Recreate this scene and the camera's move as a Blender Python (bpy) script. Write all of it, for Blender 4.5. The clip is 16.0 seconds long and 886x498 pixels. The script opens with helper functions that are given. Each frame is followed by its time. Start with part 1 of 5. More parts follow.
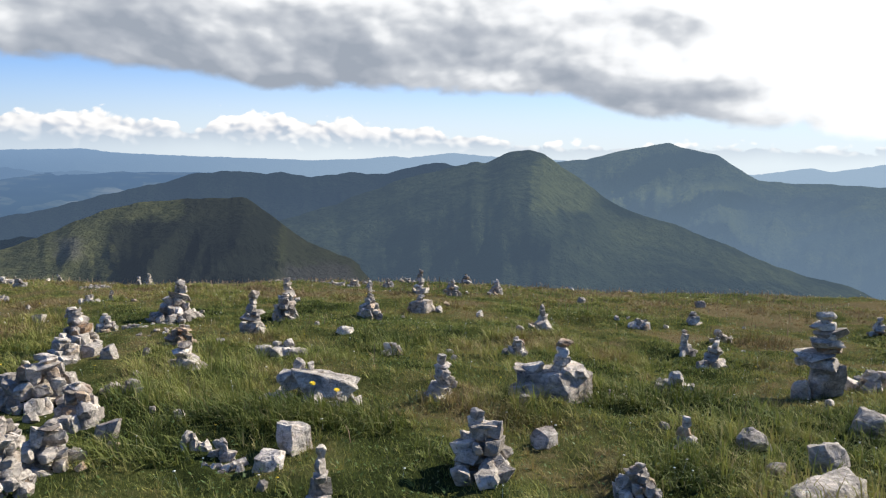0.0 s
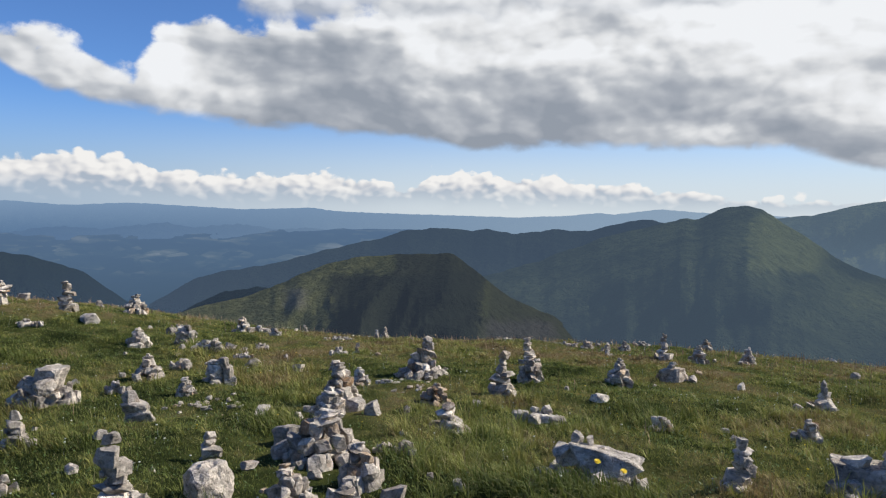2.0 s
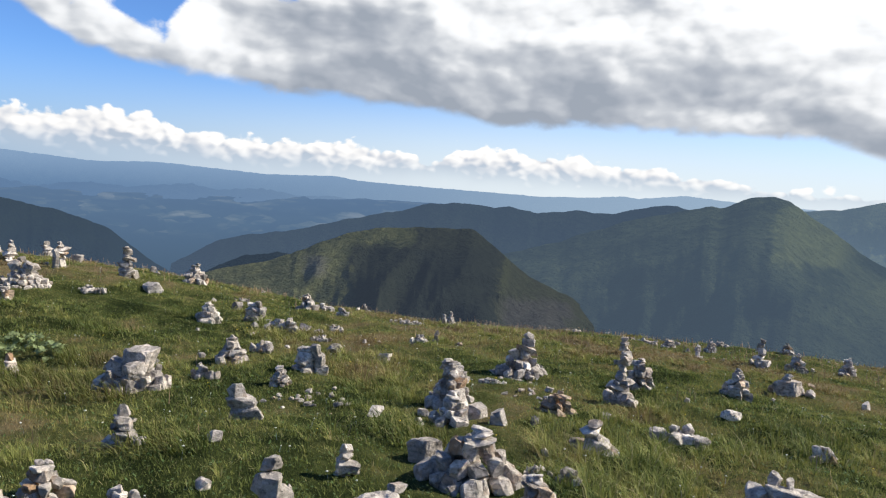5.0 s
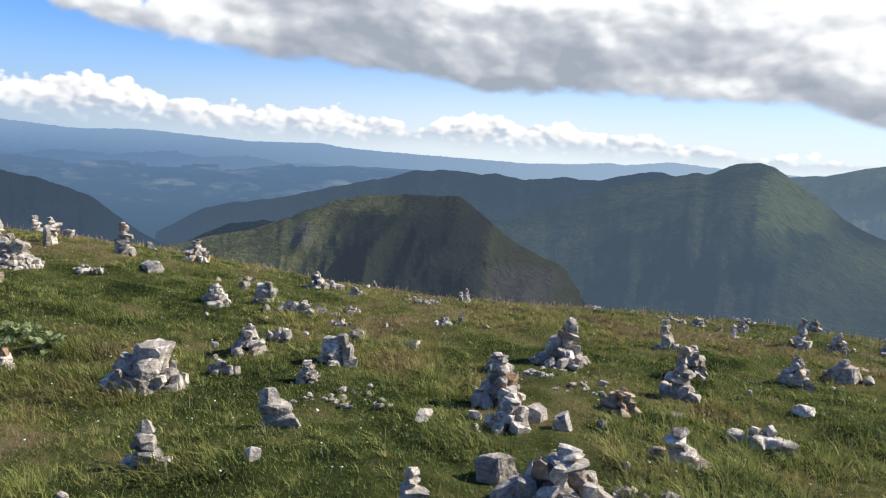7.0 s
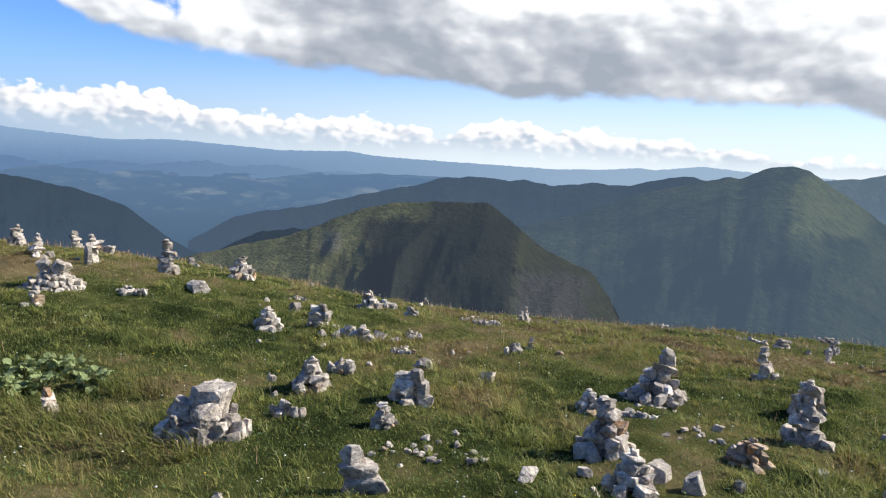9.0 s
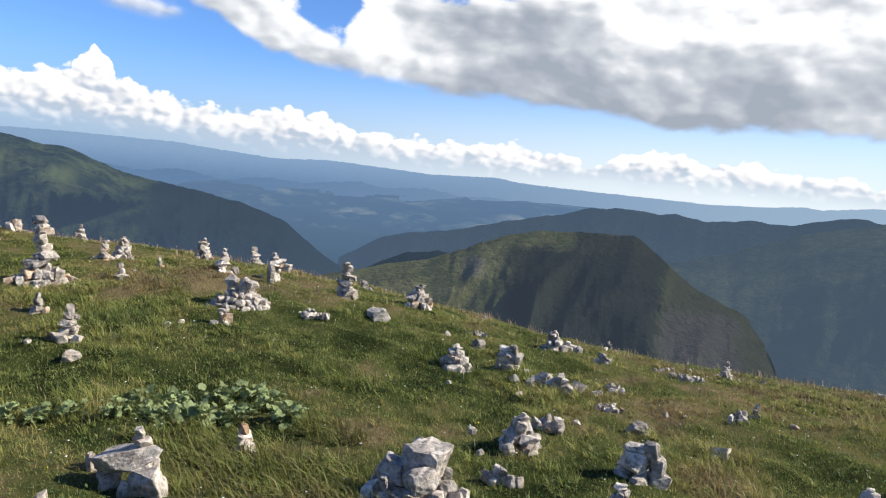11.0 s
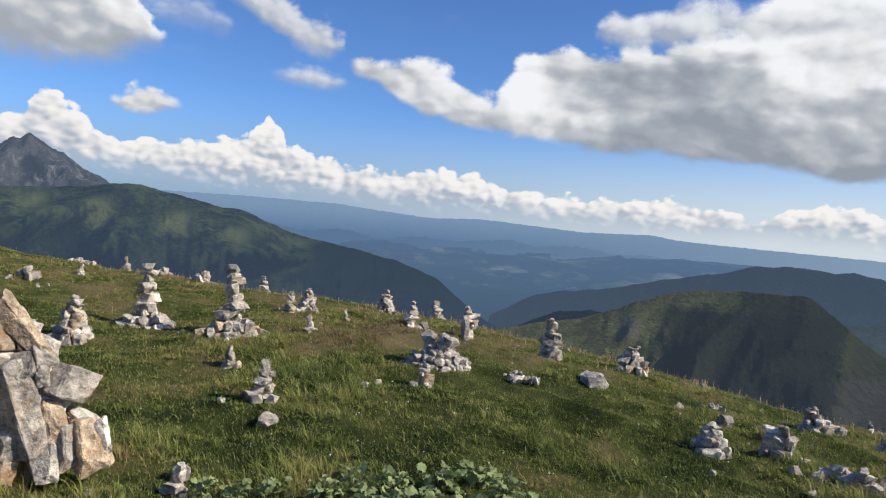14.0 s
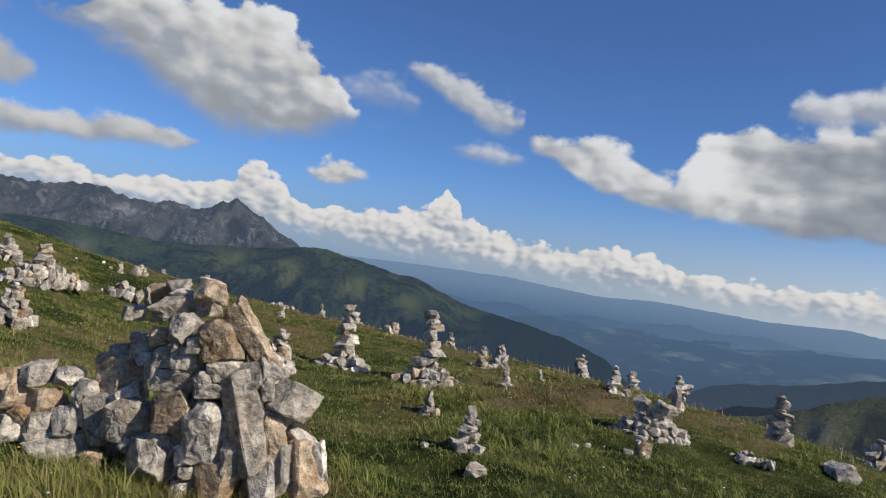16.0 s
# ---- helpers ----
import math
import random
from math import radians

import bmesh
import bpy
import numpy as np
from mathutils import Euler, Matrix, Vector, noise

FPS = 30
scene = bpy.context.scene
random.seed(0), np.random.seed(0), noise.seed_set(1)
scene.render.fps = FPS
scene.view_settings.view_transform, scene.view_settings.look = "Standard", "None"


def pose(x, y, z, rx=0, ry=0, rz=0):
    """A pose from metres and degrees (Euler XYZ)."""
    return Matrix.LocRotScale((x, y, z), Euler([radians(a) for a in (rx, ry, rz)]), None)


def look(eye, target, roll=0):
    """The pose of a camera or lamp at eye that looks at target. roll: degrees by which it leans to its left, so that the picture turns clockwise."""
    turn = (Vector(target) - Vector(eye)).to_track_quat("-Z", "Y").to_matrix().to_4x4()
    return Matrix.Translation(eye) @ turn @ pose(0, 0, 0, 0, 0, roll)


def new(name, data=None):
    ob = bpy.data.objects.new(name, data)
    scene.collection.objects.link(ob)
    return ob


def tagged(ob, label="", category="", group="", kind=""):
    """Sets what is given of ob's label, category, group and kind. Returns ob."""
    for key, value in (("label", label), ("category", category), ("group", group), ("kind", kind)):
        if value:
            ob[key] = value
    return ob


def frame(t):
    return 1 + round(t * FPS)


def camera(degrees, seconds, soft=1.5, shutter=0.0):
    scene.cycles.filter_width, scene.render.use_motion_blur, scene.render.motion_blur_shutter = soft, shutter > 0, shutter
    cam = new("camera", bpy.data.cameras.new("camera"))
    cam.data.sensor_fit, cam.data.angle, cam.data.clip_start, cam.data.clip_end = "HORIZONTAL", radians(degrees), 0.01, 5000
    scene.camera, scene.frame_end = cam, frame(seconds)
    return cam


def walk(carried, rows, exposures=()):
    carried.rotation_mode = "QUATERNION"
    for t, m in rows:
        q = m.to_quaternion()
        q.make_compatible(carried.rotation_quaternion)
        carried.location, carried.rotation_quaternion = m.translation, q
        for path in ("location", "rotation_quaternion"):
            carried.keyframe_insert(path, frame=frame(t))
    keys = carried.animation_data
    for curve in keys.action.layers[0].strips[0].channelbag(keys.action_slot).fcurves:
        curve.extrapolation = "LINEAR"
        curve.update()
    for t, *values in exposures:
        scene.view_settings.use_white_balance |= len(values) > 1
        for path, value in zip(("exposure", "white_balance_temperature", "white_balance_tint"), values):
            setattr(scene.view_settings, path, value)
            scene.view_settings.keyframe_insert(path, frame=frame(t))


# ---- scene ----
cam = camera(61.6, 16.0, soft=1.2)
METRES, EYE, TILT, LEAN, TURN = 8.0, 1.6, -7.5, -0.5, 0.0
ROWS = [
    (0.0, 0.0, 0.0, 0.0, 0.0, 0.0, -0.0),
    (0.5, -0.0308, 0.012, 0.0025, 5.98, 2.38, 0.17),
    (1.0, -0.0518, 0.0162, 0.0036, 10.21, 4.42, 0.11),
    (1.5, -0.0658, 0.0236, 0.0043, 14.42, 4.64, -1.04),
    (2.0, -0.0836, 0.0424, 0.0049, 15.49, 4.16, -1.6),
    (2.5, -0.1074, 0.063, 0.0107, 19.06, 3.42, -2.8),
    (3.0, -0.1233, 0.0736, 0.0143, 23.35, 2.85, -3.49),
    (3.5, -0.144, 0.0764, 0.0137, 26.01, 2.45, -4.59),
    (4.0, -0.1788, 0.0777, 0.0159, 22.03, 2.76, -4.27),
    (6.5, -0.3183, 0.1494, 0.0363, 15.5, 0.58, -4.71),
    (7.0, -0.3407, 0.171, 0.0389, 15.86, -0.31, -4.5),
    (7.5, -0.3602, 0.1979, 0.046, 16.03, 0.35, -4.63),
    (8.0, -0.3855, 0.2223, 0.0487, 17.16, 0.31, -4.56),
    (8.5, -0.4125, 0.2404, 0.0522, 17.97, 1.19, -4.38),
    (9.0, -0.4362, 0.254, 0.0545, 18.07, 0.05, -4.16),
    (9.5, -0.4741, 0.275, 0.0538, 21.51, 0.16, -6.22),
    (10.0, -0.5069, 0.2956, 0.0599, 24.72, 1.0, -7.21),
    (12.5, -0.6685, 0.3606, 0.0496, 31.71, 0.54, -7.98),
    (13.0, -0.7003, 0.3773, 0.0447, 31.75, 2.07, -7.73),
    (13.5, -0.7339, 0.3978, 0.0427, 35.06, 4.74, -7.86),
    (14.0, -0.758, 0.4157, 0.0392, 40.67, 3.86, -8.42),
    (14.5, -0.7863, 0.4232, 0.0338, 43.35, 5.5, -8.35),
    (15.0, -0.8111, 0.4278, 0.0301, 45.92, 4.67, -8.59),
    (15.5, -0.8392, 0.4263, 0.0136, 48.48, 7.8, -8.3),
    (16.0, -0.8511, 0.4262, -0.0066, 53.54, 7.21, -12.99),
]
LIFT = 0.36                          # stops by which the whole picture is lifted
EXPOSURES = [(0.0, 0.12), (0.5, 0.16), (1.5, -0.16), (2.0, -0.17), (3.5, -0.04), (7.0, 0.2), (9.0, 0.25), (12.5, 0.2), (13.5, 0.05), (14.0, -0.14), (14.5, -0.14), (15.0, -0.26), (15.5, -0.30), (16.0, -0.48)]
walk(cam, [(t, pose(0, 0, EYE, TILT, LEAN, TURN) @ pose(METRES * x, METRES * y, METRES * z, 90 + pitch, roll, yaw)) for t, x, y, z, yaw, pitch, roll in ROWS], [(t, stops + LIFT) for t, stops in EXPOSURES])

# ---- light ----
AIRLIGHT = 0.78                      # strength of the sky and of the haze glow painted onto the far land
SUN_AZ, SUN_EL = 62.0, 36.0          # degrees clockwise from north (+y), above the horizon
sun = new("sun", bpy.data.lights.new("sun", "SUN"))
sun.data.energy, sun.data.angle, sun.data.color = 5.0, radians(0.6), (1.0, 0.945, 0.835)
a, e = radians(SUN_AZ), radians(SUN_EL)
sun.matrix_world = look((0, 0, 0), (-math.sin(a) * math.cos(e), -math.cos(a) * math.cos(e), -math.sin(e)))


class Net:
    """Short notation for node trees."""

    def __init__(self, tree):
        self.tree = tree
        tree.nodes.clear()

    def node(self, kind):
        return self.tree.nodes.new(kind)

    def put(self, socket, value):
        if hasattr(value, "is_output"):
            self.tree.links.new(value, socket)
        else:
            socket.default_value = value

    def m(self, op, *args, clamp=False):
        n = self.node("ShaderNodeMath")
        n.operation, n.use_clamp = op, clamp
        for s, v in zip(n.inputs, args):
            self.put(s, v)
        return n.outputs[0]

    def v(self, op, *args):
        n = self.node("ShaderNodeVectorMath")
        n.operation = op
        for s, v in zip(n.inputs, args):
            self.put(s, v)
        return n.outputs[0]

    def mix(self, f, a, b, blend="MIX"):
        n = self.node("ShaderNodeMix")
        n.data_type, n.blend_type = "RGBA", blend
        self.put(n.inputs[0], f), self.put(n.inputs[6], a), self.put(n.inputs[7], b)
        return n.outputs[2]

    def step(self, lo, hi, x):
        n = self.node("ShaderNodeMapRange")
        n.interpolation_type = "SMOOTHSTEP"
        for s, v in zip(n.inputs, (x, lo, hi, 0.0, 1.0)):
            self.put(s, v)
        return n.outputs[0]

    def noise(self, vec, scale, detail=5.0, rough=0.55, distort=0.0):
        n = self.node("ShaderNodeTexNoise")
        self.put(n.inputs["Vector"], vec)
        for k, v in (("Scale", scale), ("Detail", detail), ("Roughness", rough), ("Distortion", distort)):
            self.put(n.inputs[k], v)
        return n.outputs["Fac"]

    def ramp(self, x, stops, mode="LINEAR"):
        n = self.node("ShaderNodeValToRGB")
        n.color_ramp.interpolation = mode
        el = n.color_ramp.elements
        while len(el) > 1:
            el.remove(el[-1])
        for i, (p, c) in enumerate(stops):
            s = el[0] if i == 0 else el.new(p)
            s.position, s.color = p, (c, c, c, 1) if isinstance(c, (int, float)) else (*c, 1)
        self.put(n.inputs[0], x)
        return n.outputs[0]


def sky():
    world = bpy.data.worlds.new("world")
    scene.world = world
    world.use_nodes = True
    k = Net(world.node_tree)
    d = k.node("ShaderNodeTexCoord").outputs["Generated"]
    xyz = k.node("ShaderNodeSeparateXYZ")
    k.put(xyz.inputs[0], d)
    x, y, z = xyz.outputs
    az = k.m("MULTIPLY", k.m("ARCTAN2", x, y), 57.2958)
    el = k.m("MULTIPLY", k.m("ARCSINE", z), 57.2958)
    sk = k.node("ShaderNodeTexSky")
    sk.sky_type, sk.sun_disc, sk.sun_elevation, sk.sun_rotation = "NISHITA", False, radians(SUN_EL), radians(SUN_AZ)
    sk.altitude, sk.air_density, sk.dust_density, sk.ozone_density = 1800.0, 1.0, 0.6, 2.5
    clear = k.v("MULTIPLY", sk.outputs[0], SKY)
    # pale haze low over the horizon, paler towards the sun
    haze = k.mix(k.m("MULTIPLY", k.step(-62.0, -8.0, az), k.step(130.0, 60.0, az)), (0.30, 0.41, 0.58, 1), (0.76, 0.82, 0.87, 1))
    clear = k.mix(k.m("MULTIPLY", k.step(8.5, 0.0, el), 0.86), clear, haze)
    # cloud noises on the sphere of directions, flattened so that clouds lie wide
    flat = k.v("MULTIPLY", d, (1.0, 1.0, 1.5))
    wide = k.v("MULTIPLY", d, (1.0, 1.0, 2.3))
    n_big = k.noise(wide, 4.6, 4.0, 0.48, 0.35)
    n_big_lit = k.noise(k.v("ADD", wide, (0.026, 0.014, 0.062)), 4.6, 4.0, 0.48, 0.35)
    n_fine = k.noise(flat, 30.0, 6.0, 0.62, 0.2)
    n_mid = k.noise(flat, 17.0, 7.0, 0.62, 0.3)
    n_soft = k.m("SUBTRACT", k.noise(flat, 14.0, 3.0, 0.5, 0.6), 0.5)
    warp = k.node("ShaderNodeTexNoise")
    k.put(warp.inputs["Vector"], flat)
    warp.inputs["Scale"].default_value, warp.inputs["Detail"].default_value = 24.0, 2.5
    wavy = k.v("ADD", flat, k.v("MULTIPLY", k.v("SUBTRACT", warp.outputs["Color"], (0.5, 0.5, 0.5)), (0.022, 0.022, 0.022)))

    def billow(vec, scale):
        """Rounded heads of cloud at two sizes."""
        total = None
        for s, w in ((scale, 0.62), (scale * 2.3, 0.38)):
            n = k.node("ShaderNodeTexVoronoi")
            n.feature = "SMOOTH_F1"
            k.put(n.inputs["Vector"], vec)
            n.inputs["Scale"].default_value, n.inputs["Smoothness"].default_value = s, 0.25
            p = k.m("MULTIPLY", k.m("SUBTRACT", 1.0, n.outputs["Distance"]), w)
            total = p if total is None else k.m("ADD", total, p)
        return total

    toward = (0.71, 0.38, 0.75)
    heads, heads_lit = billow(wavy, 30.0), billow(k.v("ADD", wavy, [c * 0.009 for c in toward]), 30.0)
    lumps, lumps_lit = billow(wavy, 13.0), billow(k.v("ADD", wavy, [c * 0.016 for c in toward]), 13.0)
    relief_fine = k.m("SUBTRACT", heads, heads_lit)
    relief = k.m("ADD", k.m("SUBTRACT", lumps, lumps_lit), k.m("MULTIPLY", relief_fine, 0.2))

    def profile(stops):
        return k.m("MULTIPLY", k.ramp(k.m("DIVIDE", k.m("ADD", az, 180.0), 360.0), [((p + 180) / 360, v / 40) for p, v in stops]), 40.0)

    def cloud(under, bottom, top, rough_low, rough_high, soft_low, soft_high, wob, shape, tone, tall=None, density=1.0, lift=0.0, gain=1.2, mottle=0.35):
        """A cloud between two outlines, given as (azimuth, elevation) in degrees."""
        lo, hi = profile(bottom), profile(top)
        e_lo = k.m("ADD", el, k.m("MULTIPLY", k.m("ADD", n_soft, k.m("MULTIPLY", k.m("SUBTRACT", n_mid, 0.5), 0.5)), rough_low))
        e_hi = k.m("SUBTRACT", el, k.m("MULTIPLY", k.m("ADD", k.m("SUBTRACT", wob, 0.55), k.m("ADD", k.m("MULTIPLY", k.m("SUBTRACT", n_mid, 0.5), 1.0), k.m("MULTIPLY", k.m("SUBTRACT", n_fine, 0.5), 0.5))), rough_high))
        inside = k.m("MULTIPLY", k.step(k.m("SUBTRACT", lo, soft_low), k.m("ADD", lo, soft_low), e_lo), k.step(k.m("ADD", hi, soft_high), k.m("SUBTRACT", hi, soft_high), e_hi))
        inside = k.m("MULTIPLY", inside, k.step(0.05, 0.6, k.m("SUBTRACT", hi, lo)))
        height = k.m("SUBTRACT", e_lo, lo)
        rel = k.m("DIVIDE", height, k.m("MAXIMUM", k.m("SUBTRACT", hi, lo), 0.3) if tall is None else tall)
        light = k.m("ADD", k.m("MULTIPLY", n_soft, mottle), k.m("MULTIPLY", shape, gain))
        lit = k.ramp(k.m("ADD", k.m("ADD", rel, lift), light, clamp=True), tone)
        return k.mix(k.m("MULTIPLY", inside, density), under, lit)

    white, cream, grey = (0.98, 1.0, 1.03), (0.82, 0.84, 0.87), (0.48, 0.52, 0.585)
    # the row of cumulus along the horizon
    row_low = [(-120, 2.8), (-86, 3.0), (-71, 2.6), (-62, 2.0), (-52, 1.6), (-36, 1.1), (-30, 0.75), (-18, 0.75), (-4, 0.45), (9, 0.1)]
    row_top = [(-120, 3.0), (-90, 4.2), (-82, 4.9), (-78, 3.9), (-77, 5.3), (-74, 4.6), (-71.5, 5.2), (-70.5, 6.8), (-68.5, 6.8), (-67, 5.3), (-65.5, 3.6), (-63, 4.6), (-59, 4.8), (-58, 5.4), (-55.4, 5.1), (-55.1, 7.3), (-54.5, 7.5), (-54.0, 5.0), (-51, 4.6), (-48.5, 3.4), (-45.5, 3.6), (-41.5, 4.0), (-38, 3.5), (-36, 2.6), (-31, 2.5), (-24, 2.75), (-18.3, 1.6), (-16.5, 2.5), (-14, 2.7), (-7, 2.2), (1, 1.4), (9, 0.6)]
    out = cloud(clear, row_low, row_top, 0.6, 1.7, 1.2, 0.14, heads, relief_fine, [(0.0, (0.46, 0.53, 0.63)), (0.26, (0.64, 0.67, 0.73)), (0.54, (0.84, 0.84, 0.85)), (0.9, (1.0, 0.985, 0.965))], gain=1.8, lift=0.02, mottle=0.2)
    # the great cloud bank with its grey underside
    bank_low = [(-49, 11.0), (-47, 10.0), (-44, 8.4), (-41, 7.6), (-36, 7.0), (-30, 5.9), (-23, 5.8), (-18, 5.2), (-13, 4.7), (-3, 4.6), (9, 4.1), (12, 3.4), (16, 2.6), (25, 2.0), (31, 1.0), (50, 2.0), (66, 8.0), (80, 20.0)]
    bank_top = [(-49, 11.1), (-47, 11.5), (-45, 12.2), (-41, 11.2), (-38.2, 9.2), (-37.3, 11.4), (-35, 13.4), (-30, 13.1), (-24, 13.8), (-21, 14.8), (-18, 17.5), (-10, 24.0), (0, 32.0), (40, 36.0), (66, 28.0), (80, 20.0)]
    edge = k.m("MULTIPLY", k.step(20.0, 38.0, k.m("ABSOLUTE", k.m("ADD", az, 4.0))), 0.72)
    swell = k.m("ADD", k.m("MULTIPLY", k.m("SUBTRACT", n_big, n_big_lit), 2.6), k.m("MULTIPLY", k.m("SUBTRACT", 0.5, n_big), 0.9))
    lift = k.m("ADD", k.m("ADD", edge, k.m("SUBTRACT", k.m("MULTIPLY", k.step(-14.0, 8.0, az), 0.34), 0.08)), k.m("ADD", swell, k.m("ADD", -0.02, k.m("MULTIPLY", k.m("SUBTRACT", n_mid, 0.5), 0.25))))
    out = cloud(out, bank_low, bank_top, 1.5, 3.0, 0.36, 0.5, lumps, relief, [(0.0, (0.33, 0.37, 0.435)), (0.22, (0.42, 0.455, 0.515)), (0.45, (0.57, 0.60, 0.645)), (0.70, (0.84, 0.855, 0.875)), (0.92, white)], tall=9.5, lift=lift, gain=0.7, mottle=0.10)
    # the heap of cloud in the north-west and its neighbours
    heap_low = [(-100, 16.0), (-85, 14.5), (-80, 13.4), (-75, 10.4), (-72, 9.0), (-66, 9.7), (-63, 11.3), (-62, 12.0)]
    heap_top = [(-100, 16.0), (-85, 15.2), (-77, 18.6), (-70, 18.6), (-67, 16.8), (-64.6, 14.6), (-63, 11.8), (-62, 11.8)]
    out = cloud(out, heap_low, heap_top, 3.4, 4.2, 1.1, 0.35, lumps, relief, [(0.0, (0.42, 0.45, 0.50)), (0.3, grey), (0.7, (0.80, 0.80, 0.80)), (1.0, white)])
    band_low = [(-110, 6.4), (-100, 5.8), (-86, 6.3), (-79, 6.7), (-74.5, 7.1), (-73.4, 7.8)]
    band_top = [(-110, 6.4), (-100, 7.6), (-86, 8.0), (-83, 8.3), (-78, 8.9), (-74, 8.1), (-73.4, 7.7)]
    out = cloud(out, band_low, band_top, 1.4, 1.6, 0.5, 0.35, lumps, relief, [(0.0, (0.42, 0.46, 0.53)), (0.6, (0.72, 0.73, 0.74)), (1.0, cream)])
    puff_low = [(-66, 7.0), (-64.5, 6.2), (-62.8, 6.2), (-61.4, 7.0)]
    puff_top = [(-66, 6.9), (-65.3, 7.4), (-63.4, 8.0), (-61.6, 7.3), (-61.4, 6.9)]
    out = cloud(out, puff_low, puff_top, 1.2, 1.8, 0.5, 0.4, heads, relief_fine, [(0.0, grey), (0.6, (0.80, 0.80, 0.80)), (1.0, cream)])
    wisp_low = [(-59.5, 15.7), (-56.2, 14.3), (-52.6, 11.8), (-49.7, 12.0), (-49.2, 12.6)]
    wisp_top = [(-59.5, 15.6), (-58, 16.1), (-56, 15.9), (-51, 14.0), (-49.2, 12.4)]
    out = cloud(out, wisp_low, wisp_top, 2.2, 2.2, 0.6, 0.6, heads, relief_fine, [(0.0, grey), (0.6, (0.72, 0.74, 0.77)), (1.0, cream)], density=0.9)
    shred_low = [(-55.5, 10.1), (-52.5, 9.7), (-50, 9.4), (-49, 9.8)]
    shred_top = [(-55.5, 10.1), (-52.5, 10.6), (-50, 10.2), (-49, 9.8)]
    out = cloud(out, shred_low, shred_top, 1.2, 1.2, 0.5, 0.5, heads, relief_fine, [(0.0, grey), (1.0, cream)], density=0.8)
    tail_low = [(-30.5, 14.5), (-29, 13.8), (-25, 13.6), (-22, 14.5)]
    tail_top = [(-30.5, 14.6), (-29.5, 16.0), (-25, 16.4), (-22, 16.5)]
    out = cloud(out, tail_low, tail_top, 2.6, 2.6, 0.7, 0.7, lumps, relief, [(0.0, grey), (0.5, cream), (1.0, white)], density=0.9)
    grey_low = [(-110, 9.6), (-92, 9.0), (-86, 9.2), (-84.6, 10.4)]
    grey_top = [(-110, 9.6), (-92, 12.4), (-87, 12.2), (-84.6, 10.4)]
    out = cloud(out, grey_low, grey_top, 1.6, 2.0, 0.6, 0.5, lumps, relief, [(0.0, grey), (1.0, (0.62, 0.65, 0.70))])
    veil_low = [(-64, 13.2), (-61, 13.0), (-58.5, 12.6), (-57.5, 13.0)]
    veil_top = [(-64, 13.3), (-61.5, 14.8), (-59.5, 14.2), (-57.5, 13.0)]
    out = cloud(out, veil_low, veil_top, 2.4, 2.4, 0.9, 0.9, heads, relief_fine, [(0.0, grey), (1.0, cream)], density=0.45)
    bg = k.node("ShaderNodeBackground")
    k.put(bg.inputs[0], out)
    bg.inputs[1].default_value = AIRLIGHT
    o = k.node("ShaderNodeOutputWorld")
    k.put(o.inputs[0], bg.outputs[0])


SKY = (0.078, 0.109, 0.155)
sky()

# ---- materials ----
def material(name):
    mat = bpy.data.materials.new(name)
    mat.use_nodes = True
    return mat, Net(mat.node_tree)


def surface(k, colour, rough=0.85, bump=None, strength=0.4, distance=0.02, sheen=0.0, through_light=None):
    b = k.node("ShaderNodeBsdfPrincipled")
    k.put(b.inputs["Base Color"], colour)
    k.put(b.inputs["Roughness"], rough)
    b.inputs["Specular IOR Level"].default_value = 0.3
    if bump is not None:
        n = k.node("ShaderNodeBump")
        n.inputs["Strength"].default_value, n.inputs["Distance"].default_value = strength, distance
        k.put(n.inputs["Height"], bump)
        k.put(b.inputs["Normal"], n.outputs[0])
    out = b.outputs[0]
    if through_light is not None:
        t = k.node("ShaderNodeBsdfTranslucent")
        k.put(t.inputs[0], through_light)
        mx = k.node("ShaderNodeMixShader")
        mx.inputs[0].default_value = 0.3
        k.put(mx.inputs[1], out), k.put(mx.inputs[2], t.outputs[0])
        out = mx.outputs[0]
    o = k.node("ShaderNodeOutputMaterial")
    k.put(o.inputs[0], out)


